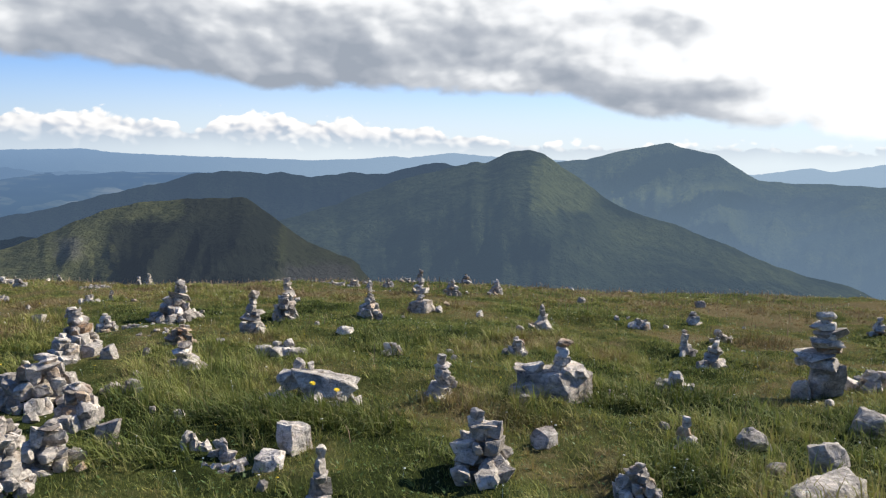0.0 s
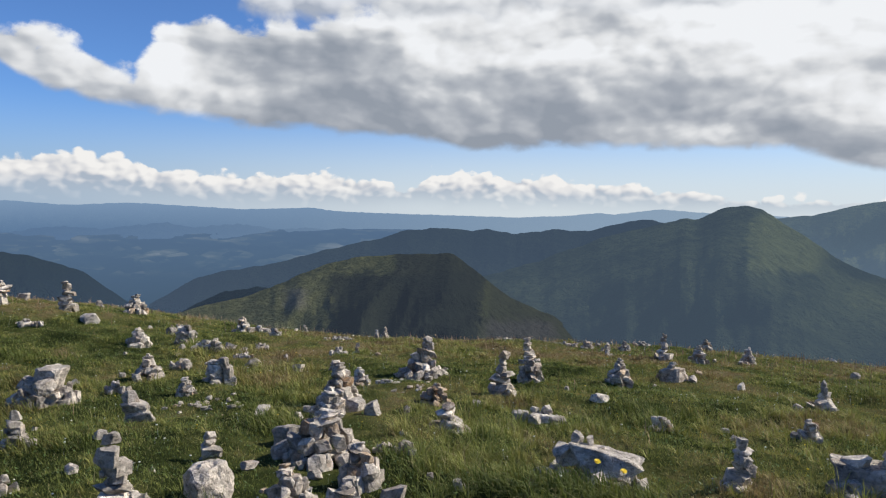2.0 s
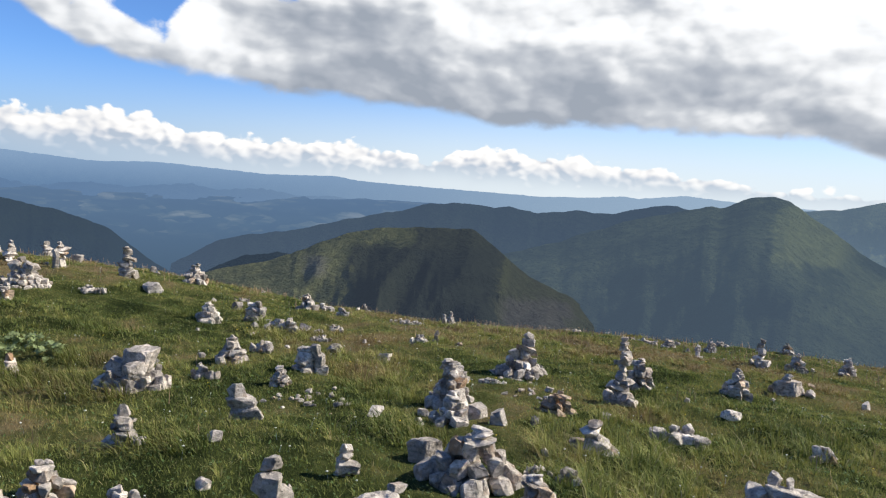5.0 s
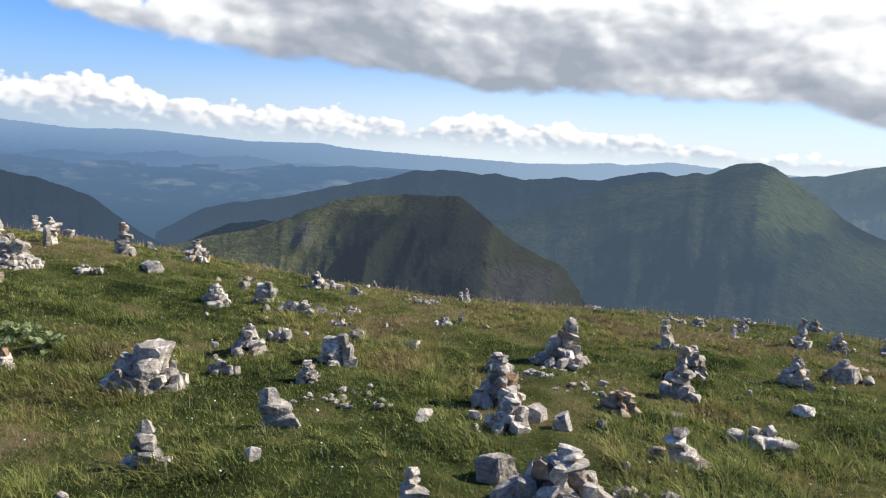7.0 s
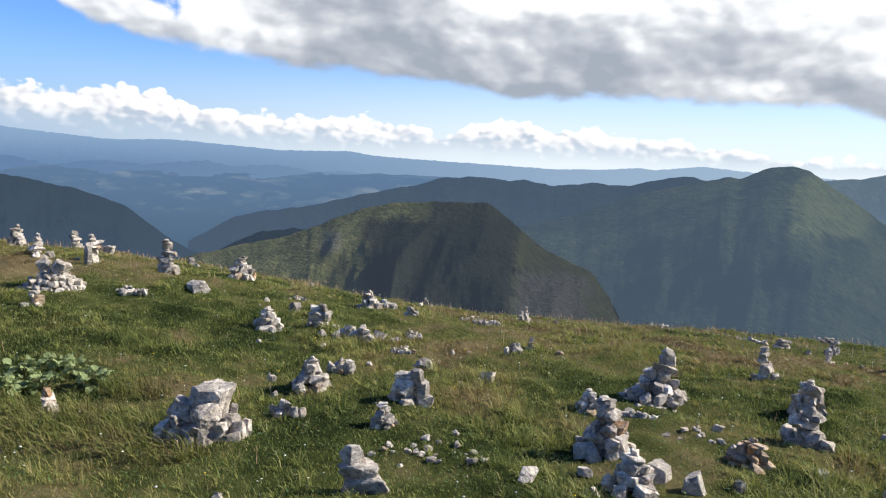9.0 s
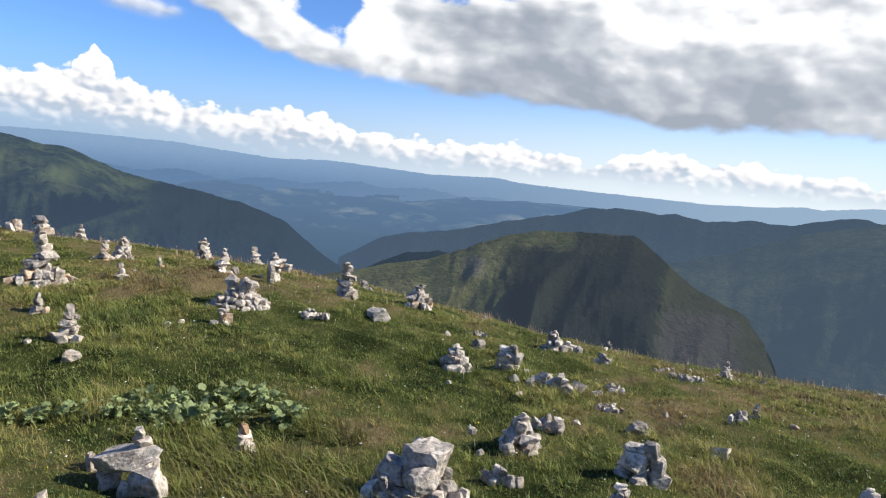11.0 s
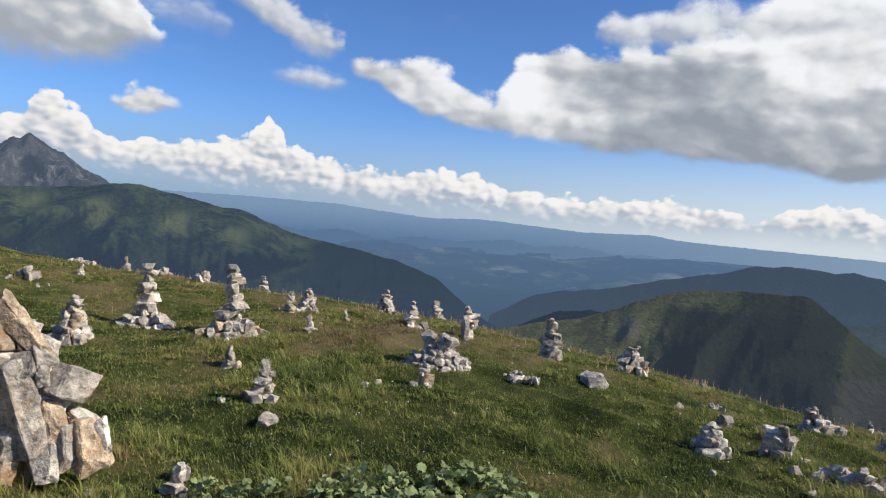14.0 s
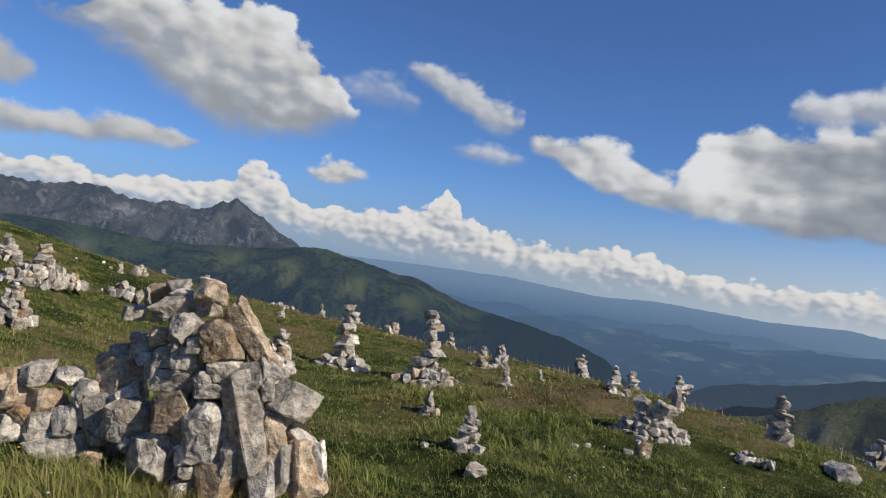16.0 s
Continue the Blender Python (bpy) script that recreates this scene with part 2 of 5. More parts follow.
def stone_material(name, tint=(1.12, 1.01, 0.90), rust=0.42):
    """Pale grey quartzite with darker veins, rusty stains and lichen."""
    mat, k = material(name)
    geo = k.node("ShaderNodeNewGeometry").outputs["Position"]
    info = k.node("ShaderNodeObjectInfo").outputs["Random"]
    shift = k.node("ShaderNodeCombineXYZ")
    k.put(shift.inputs[0], k.m("MULTIPLY", info, 37.0)), k.put(shift.inputs[1], k.m("MULTIPLY", info, 91.0))
    p = k.v("ADD", geo, shift.outputs[0])
    broad = k.noise(p, 5.0, 4.0, 0.6)
    grain = k.noise(p, 38.0, 6.0, 0.7, 0.5)
    layers = k.noise(k.v("MULTIPLY", p, (1.0, 1.3, 2.2)), 9.0, 4.0, 0.6, 0.8)
    grey = k.ramp(k.m("ADD", k.m("MULTIPLY", broad, 0.55), k.m("MULTIPLY", layers, 0.45)), [(0.30, (0.115, 0.109, 0.102)), (0.42, (0.255, 0.247, 0.233)), (0.53, (0.435, 0.42, 0.395)), (0.65, (0.64, 0.617, 0.58))])
    shade = k.m("ADD", 0.72, k.m("MULTIPLY", info, 0.5))
    tone = k.v("SCALE", tint)
    k.put(tone.node.inputs["Scale"], shade)
    col = k.mix(1.0, grey, tone, "MULTIPLY")
    stain = k.m("MULTIPLY", k.step(0.48, 0.62, k.noise(p, 4.2, 5.0, 0.62, 0.8)), rust)
    own = k.step(0.35, 0.95, k.m("FRACT", k.m("MULTIPLY", info, 7.31)))
    col = k.mix(k.m("MULTIPLY", stain, own if rust < 0.9 else 0.85), col, (0.33, 0.195, 0.10, 1))
    speck = k.ramp(k.noise(p, 24.0, 5.0, 0.68, 0.6), [(0.33, 0.38), (0.46, 0.88), (0.60, 1.08), (0.70, 1.42)])
    col = k.mix(1.0, col, speck, "MULTIPLY")
    lichen = k.m("MULTIPLY", k.step(0.62, 0.70, k.noise(p, 14.0, 4.0, 0.6)), 0.45)
    col = k.mix(lichen, col, (0.24, 0.245, 0.20, 1))
    crack = k.step(0.40, 0.30, grain)
    col = k.mix(k.m("MULTIPLY", crack, 0.4), col, (0.10, 0.095, 0.09, 1))
    height = k.m("ADD", k.m("MULTIPLY", grain, 0.35), k.m("MULTIPLY", layers, 0.5))
    height = k.m("ADD", height, k.m("MULTIPLY", k.noise(p, 11.0, 3.0, 0.55), 1.2))
    surface(k, col, 0.82, height, 0.75, 0.04)
    return mat


STONE = stone_material("quartzite")
STONE_BROWN = stone_material("rusty_quartzite", (1.22, 0.95, 0.70), 1.0)
STONE_WHITE = stone_material("white_quartzite", (1.42, 1.29, 1.16), 0.3)


def turf_colours(k, pos):
    """Green, dry and bleached grass in patches; worn strips are yellower."""
    big = k.noise(pos, 0.30, 3.0, 0.5)
    mid = k.noise(pos, 1.2, 4.0, 0.6)
    tuft = k.noise(pos, 5.0, 4.0, 0.6)
    s = k.m("ADD", k.m("MULTIPLY", big, 0.45), k.m("ADD", k.m("MULTIPLY", mid, 0.37), k.m("MULTIPLY", tuft, 0.18)))
    # the windswept brow is drier and browner
    sep = k.node("ShaderNodeSeparateXYZ")
    k.put(sep.inputs[0], pos)
    brow = k.m("MULTIPLY", k.step(11.5, 15.5, k.m("ADD", sep.outputs[1], k.m("MULTIPLY", k.m("ABSOLUTE", k.m("ADD", sep.outputs[0], 5.0)), 0.32))), 0.20)
    return k.m("ADD", k.m("ADD", k.m("MULTIPLY", k.m("SUBTRACT", s, 0.5), 3.6), 0.45), brow)


def grass_material(tone=1.0):
    mat, k = material("grass_blades")
    g = k.node("ShaderNodeNewGeometry")
    s = turf_colours(k, g.outputs["Position"])
    r = g.outputs["Random Per Island"]
    t = k.m("ADD", k.m("MULTIPLY", s, 0.74), k.m("MULTIPLY", r, 0.26))
    col = k.ramp(t, [(0.16, (0.105, 0.135, 0.032)), (0.34, (0.205, 0.230, 0.055)), (0.50, (0.285, 0.278, 0.078)), (0.64, (0.262, 0.208, 0.076)), (0.82, (0.240, 0.168, 0.082))])
    dry = k.step(0.86, 0.97, r)
    col = k.mix(k.m("MULTIPLY", dry, 0.7), col, (0.38, 0.32, 0.17, 1))
    if tone != 1.0:
        col = k.mix(1.0, col, (tone * 0.92, tone, tone * 0.85, 1), "MULTIPLY")
    surface(k, col, 0.78, through_light=col)
    return mat


def ground_material():
    mat, k = material("turf")
    pos = k.node("ShaderNodeNewGeometry").outputs["Position"]
    s = turf_colours(k, pos)
    f = k.noise(pos, 24.0, 6.0, 0.7)
    t = k.m("ADD", k.m("MULTIPLY", s, 0.6), k.m("MULTIPLY", f, 0.4))
    col = k.ramp(t, [(0.25, (0.018, 0.024, 0.009)), (0.42, (0.040, 0.050, 0.016)), (0.56, (0.075, 0.078, 0.028)), (0.72, (0.14, 0.11, 0.058))])
    sep = k.node("ShaderNodeSeparateXYZ")
    k.put(sep.inputs[0], pos)
    away = k.m("SQRT", k.m("ADD", k.m("POWER", sep.outputs[0], 2.0), k.m("POWER", sep.outputs[1], 2.0)))
    # valley floor: woods and a patchwork of fields
    vor = k.node("ShaderNodeTexVoronoi")
    k.put(vor.inputs["Vector"], k.v("MULTIPLY", pos, (0.016, 0.012, 0.0)))
    vor.inputs["Scale"].default_value = 1.0
    hue = k.node("ShaderNodeSeparateColor")
    k.put(hue.inputs[0], vor.outputs["Color"])
    fields = k.ramp(k.m("ADD", k.m("MULTIPLY", hue.outputs[0], 0.22), k.m("MULTIPLY", k.noise(k.v("MULTIPLY", pos, (0.8, 1.5, 1.0)), 0.0034, 5.0, 0.62), 0.78)), [(0.40, (0.022, 0.040, 0.042)), (0.53, (0.035, 0.06, 0.055)), (0.60, (0.13, 0.15, 0.10)), (0.70, (0.36, 0.36, 0.26))])
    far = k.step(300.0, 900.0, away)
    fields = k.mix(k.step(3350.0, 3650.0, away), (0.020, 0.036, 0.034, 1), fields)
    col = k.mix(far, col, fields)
    b = k.node("ShaderNodeBsdfDiffuse")
    k.put(b.inputs[0], col)
    bump = k.node("ShaderNodeBump")
    bump.inputs["Strength"].default_value, bump.inputs["Distance"].default_value = 0.7, 0.04
    k.put(bump.inputs["Height"], f), k.put(b.inputs["Normal"], bump.outputs[0])
    # haze over the valley is painted as a blue glow growing with distance
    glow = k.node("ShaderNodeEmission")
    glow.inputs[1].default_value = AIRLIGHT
    glow.inputs[0].default_value = FAR_HAZE_GLOW
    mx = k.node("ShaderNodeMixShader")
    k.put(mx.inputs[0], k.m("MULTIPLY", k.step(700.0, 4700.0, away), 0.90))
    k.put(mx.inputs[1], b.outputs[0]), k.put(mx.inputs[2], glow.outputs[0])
    o = k.node("ShaderNodeOutputMaterial")
    k.put(o.inputs[0], mx.outputs[0])
    return mat


FAR_HAZE_GLOW = (0.112, 0.190, 0.322, 1)


def distance_material(name, low, high, rock, air, thick, patch=160.0, rocky=0.62, covers=(), sunward=None, deep=0.0, top=None):
    """Far slopes with the blue air between painted on as a glow. covers: woods, meadows or scree, some with sun or
    shade painted in, as (bearing from, to, elevation from, to, colour, amount).
    """
    mat, k = material(name)
    pos = k.node("ShaderNodeNewGeometry").outputs["Position"]
    xyz = k.node("ShaderNodeSeparateXYZ")
    k.put(xyz.inputs[0], pos)
    bearing = k.m("MULTIPLY", k.m("ARCTAN2", xyz.outputs[0], xyz.outputs[1]), 57.2958)
    away = k.m("SQRT", k.m("ADD", k.m("POWER", xyz.outputs[0], 2.0), k.m("POWER", xyz.outputs[1], 2.0)))
    rise = k.m("MULTIPLY", k.m("ARCTAN2", xyz.outputs[2], away), 57.2958)
    n1 = k.noise(pos, 1.0 / patch, 5.0, 0.6, 0.6)
    n2 = k.noise(pos, 7.0 / patch, 5.0, 0.65)
    t = k.m("ADD", k.m("MULTIPLY", n1, 0.65), k.m("MULTIPLY", n2, 0.35))
    col = k.mix(k.step(0.40, 0.62, t), (*low, 1), (*high, 1))
    bare = k.step(rocky, rocky + 0.10, k.m("ADD", k.m("MULTIPLY", k.noise(pos, 2.3 / patch, 6.0, 0.65, 0.8), 0.75), k.m("MULTIPLY", n2, 0.25)))
    col = k.mix(bare, col, (*rock, 1))
    ragged = k.m("ADD", k.m("MULTIPLY", k.m("SUBTRACT", n1, 0.5), 3.0), k.m("MULTIPLY", k.m("SUBTRACT", n2, 0.5), 2.2))
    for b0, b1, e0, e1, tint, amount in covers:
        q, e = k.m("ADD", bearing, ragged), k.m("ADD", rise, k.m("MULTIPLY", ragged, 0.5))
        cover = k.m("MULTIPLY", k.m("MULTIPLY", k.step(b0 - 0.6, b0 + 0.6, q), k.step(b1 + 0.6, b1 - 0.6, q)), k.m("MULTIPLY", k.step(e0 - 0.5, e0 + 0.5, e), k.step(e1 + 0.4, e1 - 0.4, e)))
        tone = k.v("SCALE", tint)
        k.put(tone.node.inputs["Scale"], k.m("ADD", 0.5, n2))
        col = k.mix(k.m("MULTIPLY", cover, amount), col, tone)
    b = k.node("ShaderNodeBsdfDiffuse")
    k.put(b.inputs[0], col)
    bump = k.node("ShaderNodeBump")
    bump.inputs["Strength"].default_value, bump.inputs["Distance"].default_value = 1.0, patch * 0.10
    k.put(bump.inputs["Height"], k.noise(pos, 9.0 / patch, 6.0, 0.65)), k.put(b.inputs["Normal"], bump.outputs[0])
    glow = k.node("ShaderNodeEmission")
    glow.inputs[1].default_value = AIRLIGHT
    # painted haze: its glow is paler towards the sun, and stronger down in the valleys
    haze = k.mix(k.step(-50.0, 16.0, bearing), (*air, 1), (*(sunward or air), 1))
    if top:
        # the crest's painted haze fades to the colour of the bright sky
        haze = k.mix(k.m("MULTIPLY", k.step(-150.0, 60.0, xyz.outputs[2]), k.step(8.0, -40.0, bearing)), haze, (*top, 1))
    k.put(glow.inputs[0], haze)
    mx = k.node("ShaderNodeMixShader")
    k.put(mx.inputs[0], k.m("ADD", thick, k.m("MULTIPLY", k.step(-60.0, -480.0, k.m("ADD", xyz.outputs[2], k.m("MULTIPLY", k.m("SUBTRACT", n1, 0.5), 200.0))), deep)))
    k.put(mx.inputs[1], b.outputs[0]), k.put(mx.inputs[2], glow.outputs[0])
    o = k.node("ShaderNodeOutputMaterial")
    k.put(o.inputs[0], mx.outputs[0])
    return mat


def plain_material(name, colour, vary=0.25, rough=0.6, thin=False):
    mat, k = material(name)
    g = k.node("ShaderNodeNewGeometry").outputs["Position"]
    info = k.node("ShaderNodeObjectInfo").outputs["Random"]
    n = k.m("ADD", k.m("MULTIPLY", k.noise(g, 40.0, 4.0), vary), k.m("ADD", 1.0 - vary, k.m("MULTIPLY", info, vary)))
    col = k.v("SCALE", colour)
    k.put(col.node.inputs["Scale"], n)
    surface(k, col, rough, through_light=col if thin else None)
    return mat


# ---- ground ----
HUMMOCKS = (
    (0.04, 0.28, 0.66, 0.61, 0.04, -0.17, -0.41),
    (0.01, -0.10, -0.42, 0.63, 1.02, 0.64, 0.22),
    (0.02, -0.00, -0.27, 0.13, 0.37, 0.95, 0.67),
    (-0.21, -0.50, -0.65, 1.07, 0.77, 0.63, 0.11),
    (-0.70, -0.26, -0.18, -0.07, 0.23, 0.42, 0.54),
    (-1.10, -0.24, 0.04, 0.21, 0.72, 0.73, 1.18),
    (-1.18, -0.51, -0.19, 0.23, 0.43, 0.30, 0.92),
    (-0.68, -0.26, -0.08, -0.57, 0.59, 0.62, 0.63),
    (-0.15, -0.06, 0.10, 0.17, 0.74, 0.47, 0.41),
)


def smooth(lo, hi, x):
    t = np.clip((np.asarray(x, float) - lo) / (hi - lo), 0, 1)
    return t * t * (3 - 2 * t)


def value_noise(x, y):
    """Smooth noise between 0 and 1, one unit from knot to knot."""
    x, y = np.asarray(x, float), np.asarray(y, float)
    xi, yi = np.floor(x), np.floor(y)
    u, v = x - xi, y - yi
    u, v = u * u * (3 - 2 * u), v * v * (3 - 2 * v)
    knot = lambda a, b: np.modf(np.abs(np.sin(a * 127.1 + b * 311.7) * 43758.5453))[0]
    low = knot(xi, yi) * (1 - u) + knot(xi + 1, yi) * u
    return low * (1 - v) + (knot(xi, yi + 1) * (1 - u) + knot(xi + 1, yi + 1) * u) * v


def bumps(x, y):
    """Unevenness of the turf: hummocks a stride apart and smaller clumps on them."""
    h = 0.10 * (value_noise(x * 1.15, y * 1.15) - 0.5) + 0.085 * (value_noise(x * 2.4 + 9, y * 2.4) - 0.5)
    return h + 0.05 * (value_noise(x * 4.6, y * 4.6 + 5) - 0.5)


def ground_z(x, y):
    """The height of the hilltop, falling away past the brow into the valley."""
    x, y = np.asarray(x, float), np.asarray(y, float)
    cx, cy = np.clip(x, -29, 15), np.clip(y, -3, 28)
    z = 2.415 + 0.0158 * cx - 0.3718 * cy
    for i, column in enumerate(HUMMOCKS):
        for j, height in enumerate(column):
            z = z + height * np.exp(-((cx + 28 - 5 * i) ** 2 + (cy + 4 - 5 * j) ** 2) / (2 * 4.6 * 4.6))
    out = np.hypot(x - cx, y - cy)
    z = z + bumps(x, y) * (out < 1)
    r = np.hypot(x, y)
    valley = np.interp(r, (0, 60, 150, 400, 800, 1500, 2200, 2900, 3400, 3700, 4100, 4500, 4850), (-4, -14, -45, -130, -260, -420, -440, -400, -300, -225, -152, -127, -112))
    # the broad plain lies in the north-west; under the summits of the north-east the valley stays deep
    valley = valley - 330 * smooth(-0.30, -0.08, x / np.maximum(r, 1.0)) * smooth(2400, 3300, r)
    w = smooth(0, 22, out)
    return (z - 0.3 * out) * (1 - w) + valley * w


def mesh_object(name, verts, faces, mat, parent=None, smooth_shade=True):
    me = bpy.data.meshes.new(name)
    verts, faces = np.asarray(verts, np.float32), np.asarray(faces, np.int32)
    n = faces.shape[1]
    me.vertices.add(len(verts)), me.loops.add(faces.size), me.polygons.add(len(faces))
    me.vertices.foreach_set("co", verts.ravel())
    me.loops.foreach_set("vertex_index", faces.ravel())
    me.polygons.foreach_set("loop_start", np.arange(0, faces.size, n, dtype=np.int32))
    me.polygons.foreach_set("use_smooth", np.full(len(faces), smooth_shade))
    me.update(calc_edges=True)
    me.materials.append(mat)
    ob = new(name, me)
    ob.parent = parent
    return ob


def grid_faces(rows, cols, closed=False):
    c = np.arange(cols if closed else cols - 1)
    i = np.arange(rows - 1)[:, None]
    a, b = i * cols + c, i * cols + (c + 1) % cols
    return np.stack([a, b, b + cols, a + cols], -1).reshape(-1, 4)


def ground():
    r = np.concatenate([np.linspace(0.05, 27, 190), np.geomspace(27.5, 4900, 70)])
    th = np.linspace(0, 2 * np.pi, 400, endpoint=False)
    x = -7 + r[:, None] * np.cos(th)
    y = 9 + r[:, None] * np.sin(th)
    v = np.stack([x, y, ground_z(x, y)], -1).reshape(-1, 3)
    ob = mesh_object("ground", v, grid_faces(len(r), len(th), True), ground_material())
    tagged(ob, "grassy mountain top falling away to a hazy valley floor", "ground", kind="structure")


ground()


# ---- distance ----
def ridge(name, label, dist, wide, crest, mat, seed, spur=0.5, jag=0.0, foot=-560.0, soft=0.5):
    """A mountain range: a crest given as (azimuth, elevation) in degrees at a distance, with gullied slopes before and behind."""
    ca, ce = np.array(crest).T
    az = np.arange(ca[0], ca[-1], 0.24 if dist > 4000 else 0.12)
    el = np.interp(az, ca, ce)
    m = int(soft / (az[1] - az[0]))
    if m > 1:
        el = np.convolve(np.pad(el, m, mode="edge"), np.hanning(2 * m + 1) / np.hanning(2 * m + 1).sum(), mode="valid")
    s = np.concatenate([[-1.0, -0.5, -0.2, -0.05], np.linspace(0, 1, 40) ** 1.25])
    rows = []
    for j, u in enumerate(s):
        for a, e in zip(az, el):
            b = math.radians(a)
            top = EYE + dist * math.tan(math.radians(e))
            q = Vector((b * dist / (wide * 0.55), seed * 7.7, 0.0))
            w = abs(u)
            fine = noise.fractal(q * 5.0 + Vector((0.8 * u, w * 2.5, 1)), 0.9, 2.0, 5)
            top += jag * noise.fractal(q * 9.0 + Vector((0, 3, 5)), 0.8, 2.1, 5)
            sway = 0.5 * noise.noise(q * 0.8 + Vector((0, w * 1.2, 9)))
            gully = noise.ridged_multi_fractal(q * 1.1 + Vector((0.9 * u + sway, 0.9 * w, 2)), 0.9, 2.0, 5, 0.9, 2.0) - 1.0
            bulge = math.sin(math.pi * min(1.0, w * 1.1)) if w < 0.9 else 0.0
            r = dist - wide * u - (wide * 0.14 * spur * gully * bulge if u > 0 else 0)
            drop = (top - foot) * (0.85 * w + 0.15 * w * w)
            z = top - drop + (top - foot) * 0.11 * spur * (gully * 0.8 + fine * 0.6) * bulge * (0.25 + w)
            if w < 0.12:
                z = min(z, top - drop * 0.6)
            rows.append((r * math.sin(b), r * math.cos(b), z))
    ob = mesh_object(name, rows, grid_faces(len(s), len(az)), mat)
    tagged(ob, label, "mountain", kind="structure")


# cover colours: the dark two have cloud shade painted in, the pale one sunlight
SHADED_FLANK, SHADED_WOODS, SUNLIT_MEADOW = (0.017, 0.021, 0.016), (0.012, 0.018, 0.012), (0.15, 0.165, 0.06)
# the hill's dark flank is cloud shade put into the slope's colour
M_HILL = distance_material("near_slope", (0.072, 0.078, 0.030), (0.155, 0.155, 0.062), (0.15, 0.137, 0.10), (0.064, 0.084, 0.116), 0.40, 170.0, 0.66, [(-12.4, 4.0, -16.0, -3.0, (0.030, 0.034, 0.020), 0.9), (-12.6, -7.0, -14.0, -8.6, (0.070, 0.064, 0.060), 0.7), (-19.4, -12.6, -16.0, -3.0, SHADED_FLANK, 0.92), (-24.2, -13.0, -16.0, -5.0, SHADED_FLANK, 0.92), (-27.5, -26.0, -7.6, -6.0, (0.16, 0.15, 0.12), 0.7)])
# the pale grass covers have the sun on the right flank put into their colour
M_MAIN = distance_material("green_slope", (0.018, 0.027, 0.018), (0.070, 0.085, 0.042), (0.09, 0.09, 0.075), (0.092, 0.135, 0.190), 0.58, 260.0, 0.68, [(7.0, 11.5, -4.4, -0.4, SUNLIT_MEADOW, 0.65), (13.5, 17.5, -6.6, -5.0, SUNLIT_MEADOW, 0.25), (20.0, 26.0, -9.0, -7.2, SUNLIT_MEADOW, 0.22), (-14.0, 22.0, -16.0, -8.0, SHADED_WOODS, 0.3)])
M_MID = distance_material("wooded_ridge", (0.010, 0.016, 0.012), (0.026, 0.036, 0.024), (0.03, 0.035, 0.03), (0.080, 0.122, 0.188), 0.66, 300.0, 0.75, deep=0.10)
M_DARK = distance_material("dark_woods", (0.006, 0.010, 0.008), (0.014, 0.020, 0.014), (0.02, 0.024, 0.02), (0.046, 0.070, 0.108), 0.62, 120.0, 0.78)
# the sunlit band at the summit's foot is painted as paler grass
M_PEAK = distance_material("pale_green_peak", (0.030, 0.042, 0.022), (0.09, 0.105, 0.045), (0.12, 0.12, 0.09), (0.150, 0.222, 0.310), 0.60, 300.0, 0.66, [(11.0, 21.5, -3.6, -2.3, SUNLIT_MEADOW, 0.7), (18.5, 22.0, -5.5, -3.4, SUNLIT_MEADOW, 0.35)], deep=0.24)
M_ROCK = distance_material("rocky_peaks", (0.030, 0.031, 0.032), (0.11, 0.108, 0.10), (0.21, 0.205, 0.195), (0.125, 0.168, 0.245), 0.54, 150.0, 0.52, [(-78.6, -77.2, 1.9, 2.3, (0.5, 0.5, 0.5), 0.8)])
# dark covers paint cloud shade on this flank, bright ones patches of sun
M_LEFT = distance_material("green_mountain", (0.016, 0.024, 0.014), (0.085, 0.110, 0.040), (0.14, 0.14, 0.11), (0.068, 0.106, 0.168), 0.55, 120.0, 0.64, [(-71.5, -69.5, -1.2, 0.1, SUNLIT_MEADOW, 0.8), (-67.0, -65.6, -2.4, -0.1, SUNLIT_MEADOW, 0.8), (-62.0, -60.0, -2.6, -0.6, SUNLIT_MEADOW, 0.7), (-57.5, -56.0, -3.4, -1.6, SUNLIT_MEADOW, 0.5), (-80.5, -79.6, -1.6, -0.2, (0.2, 0.19, 0.17), 0.7), (-51.0, -28.0, -14.0, -2.0, (0.008, 0.013, 0.010), 0.95), (-72.0, -50.0, -14.0, -2.6, SHADED_WOODS, 0.5), (-104.0, -70.0, -14.0, -1.6, SHADED_WOODS, 0.5)], deep=0.16)
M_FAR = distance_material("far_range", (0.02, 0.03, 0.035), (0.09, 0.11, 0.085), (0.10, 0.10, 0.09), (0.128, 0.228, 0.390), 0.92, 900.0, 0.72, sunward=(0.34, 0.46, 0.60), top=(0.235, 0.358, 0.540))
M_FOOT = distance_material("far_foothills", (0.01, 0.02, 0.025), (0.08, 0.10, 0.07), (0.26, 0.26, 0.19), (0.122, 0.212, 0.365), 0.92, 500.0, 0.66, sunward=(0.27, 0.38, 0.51))

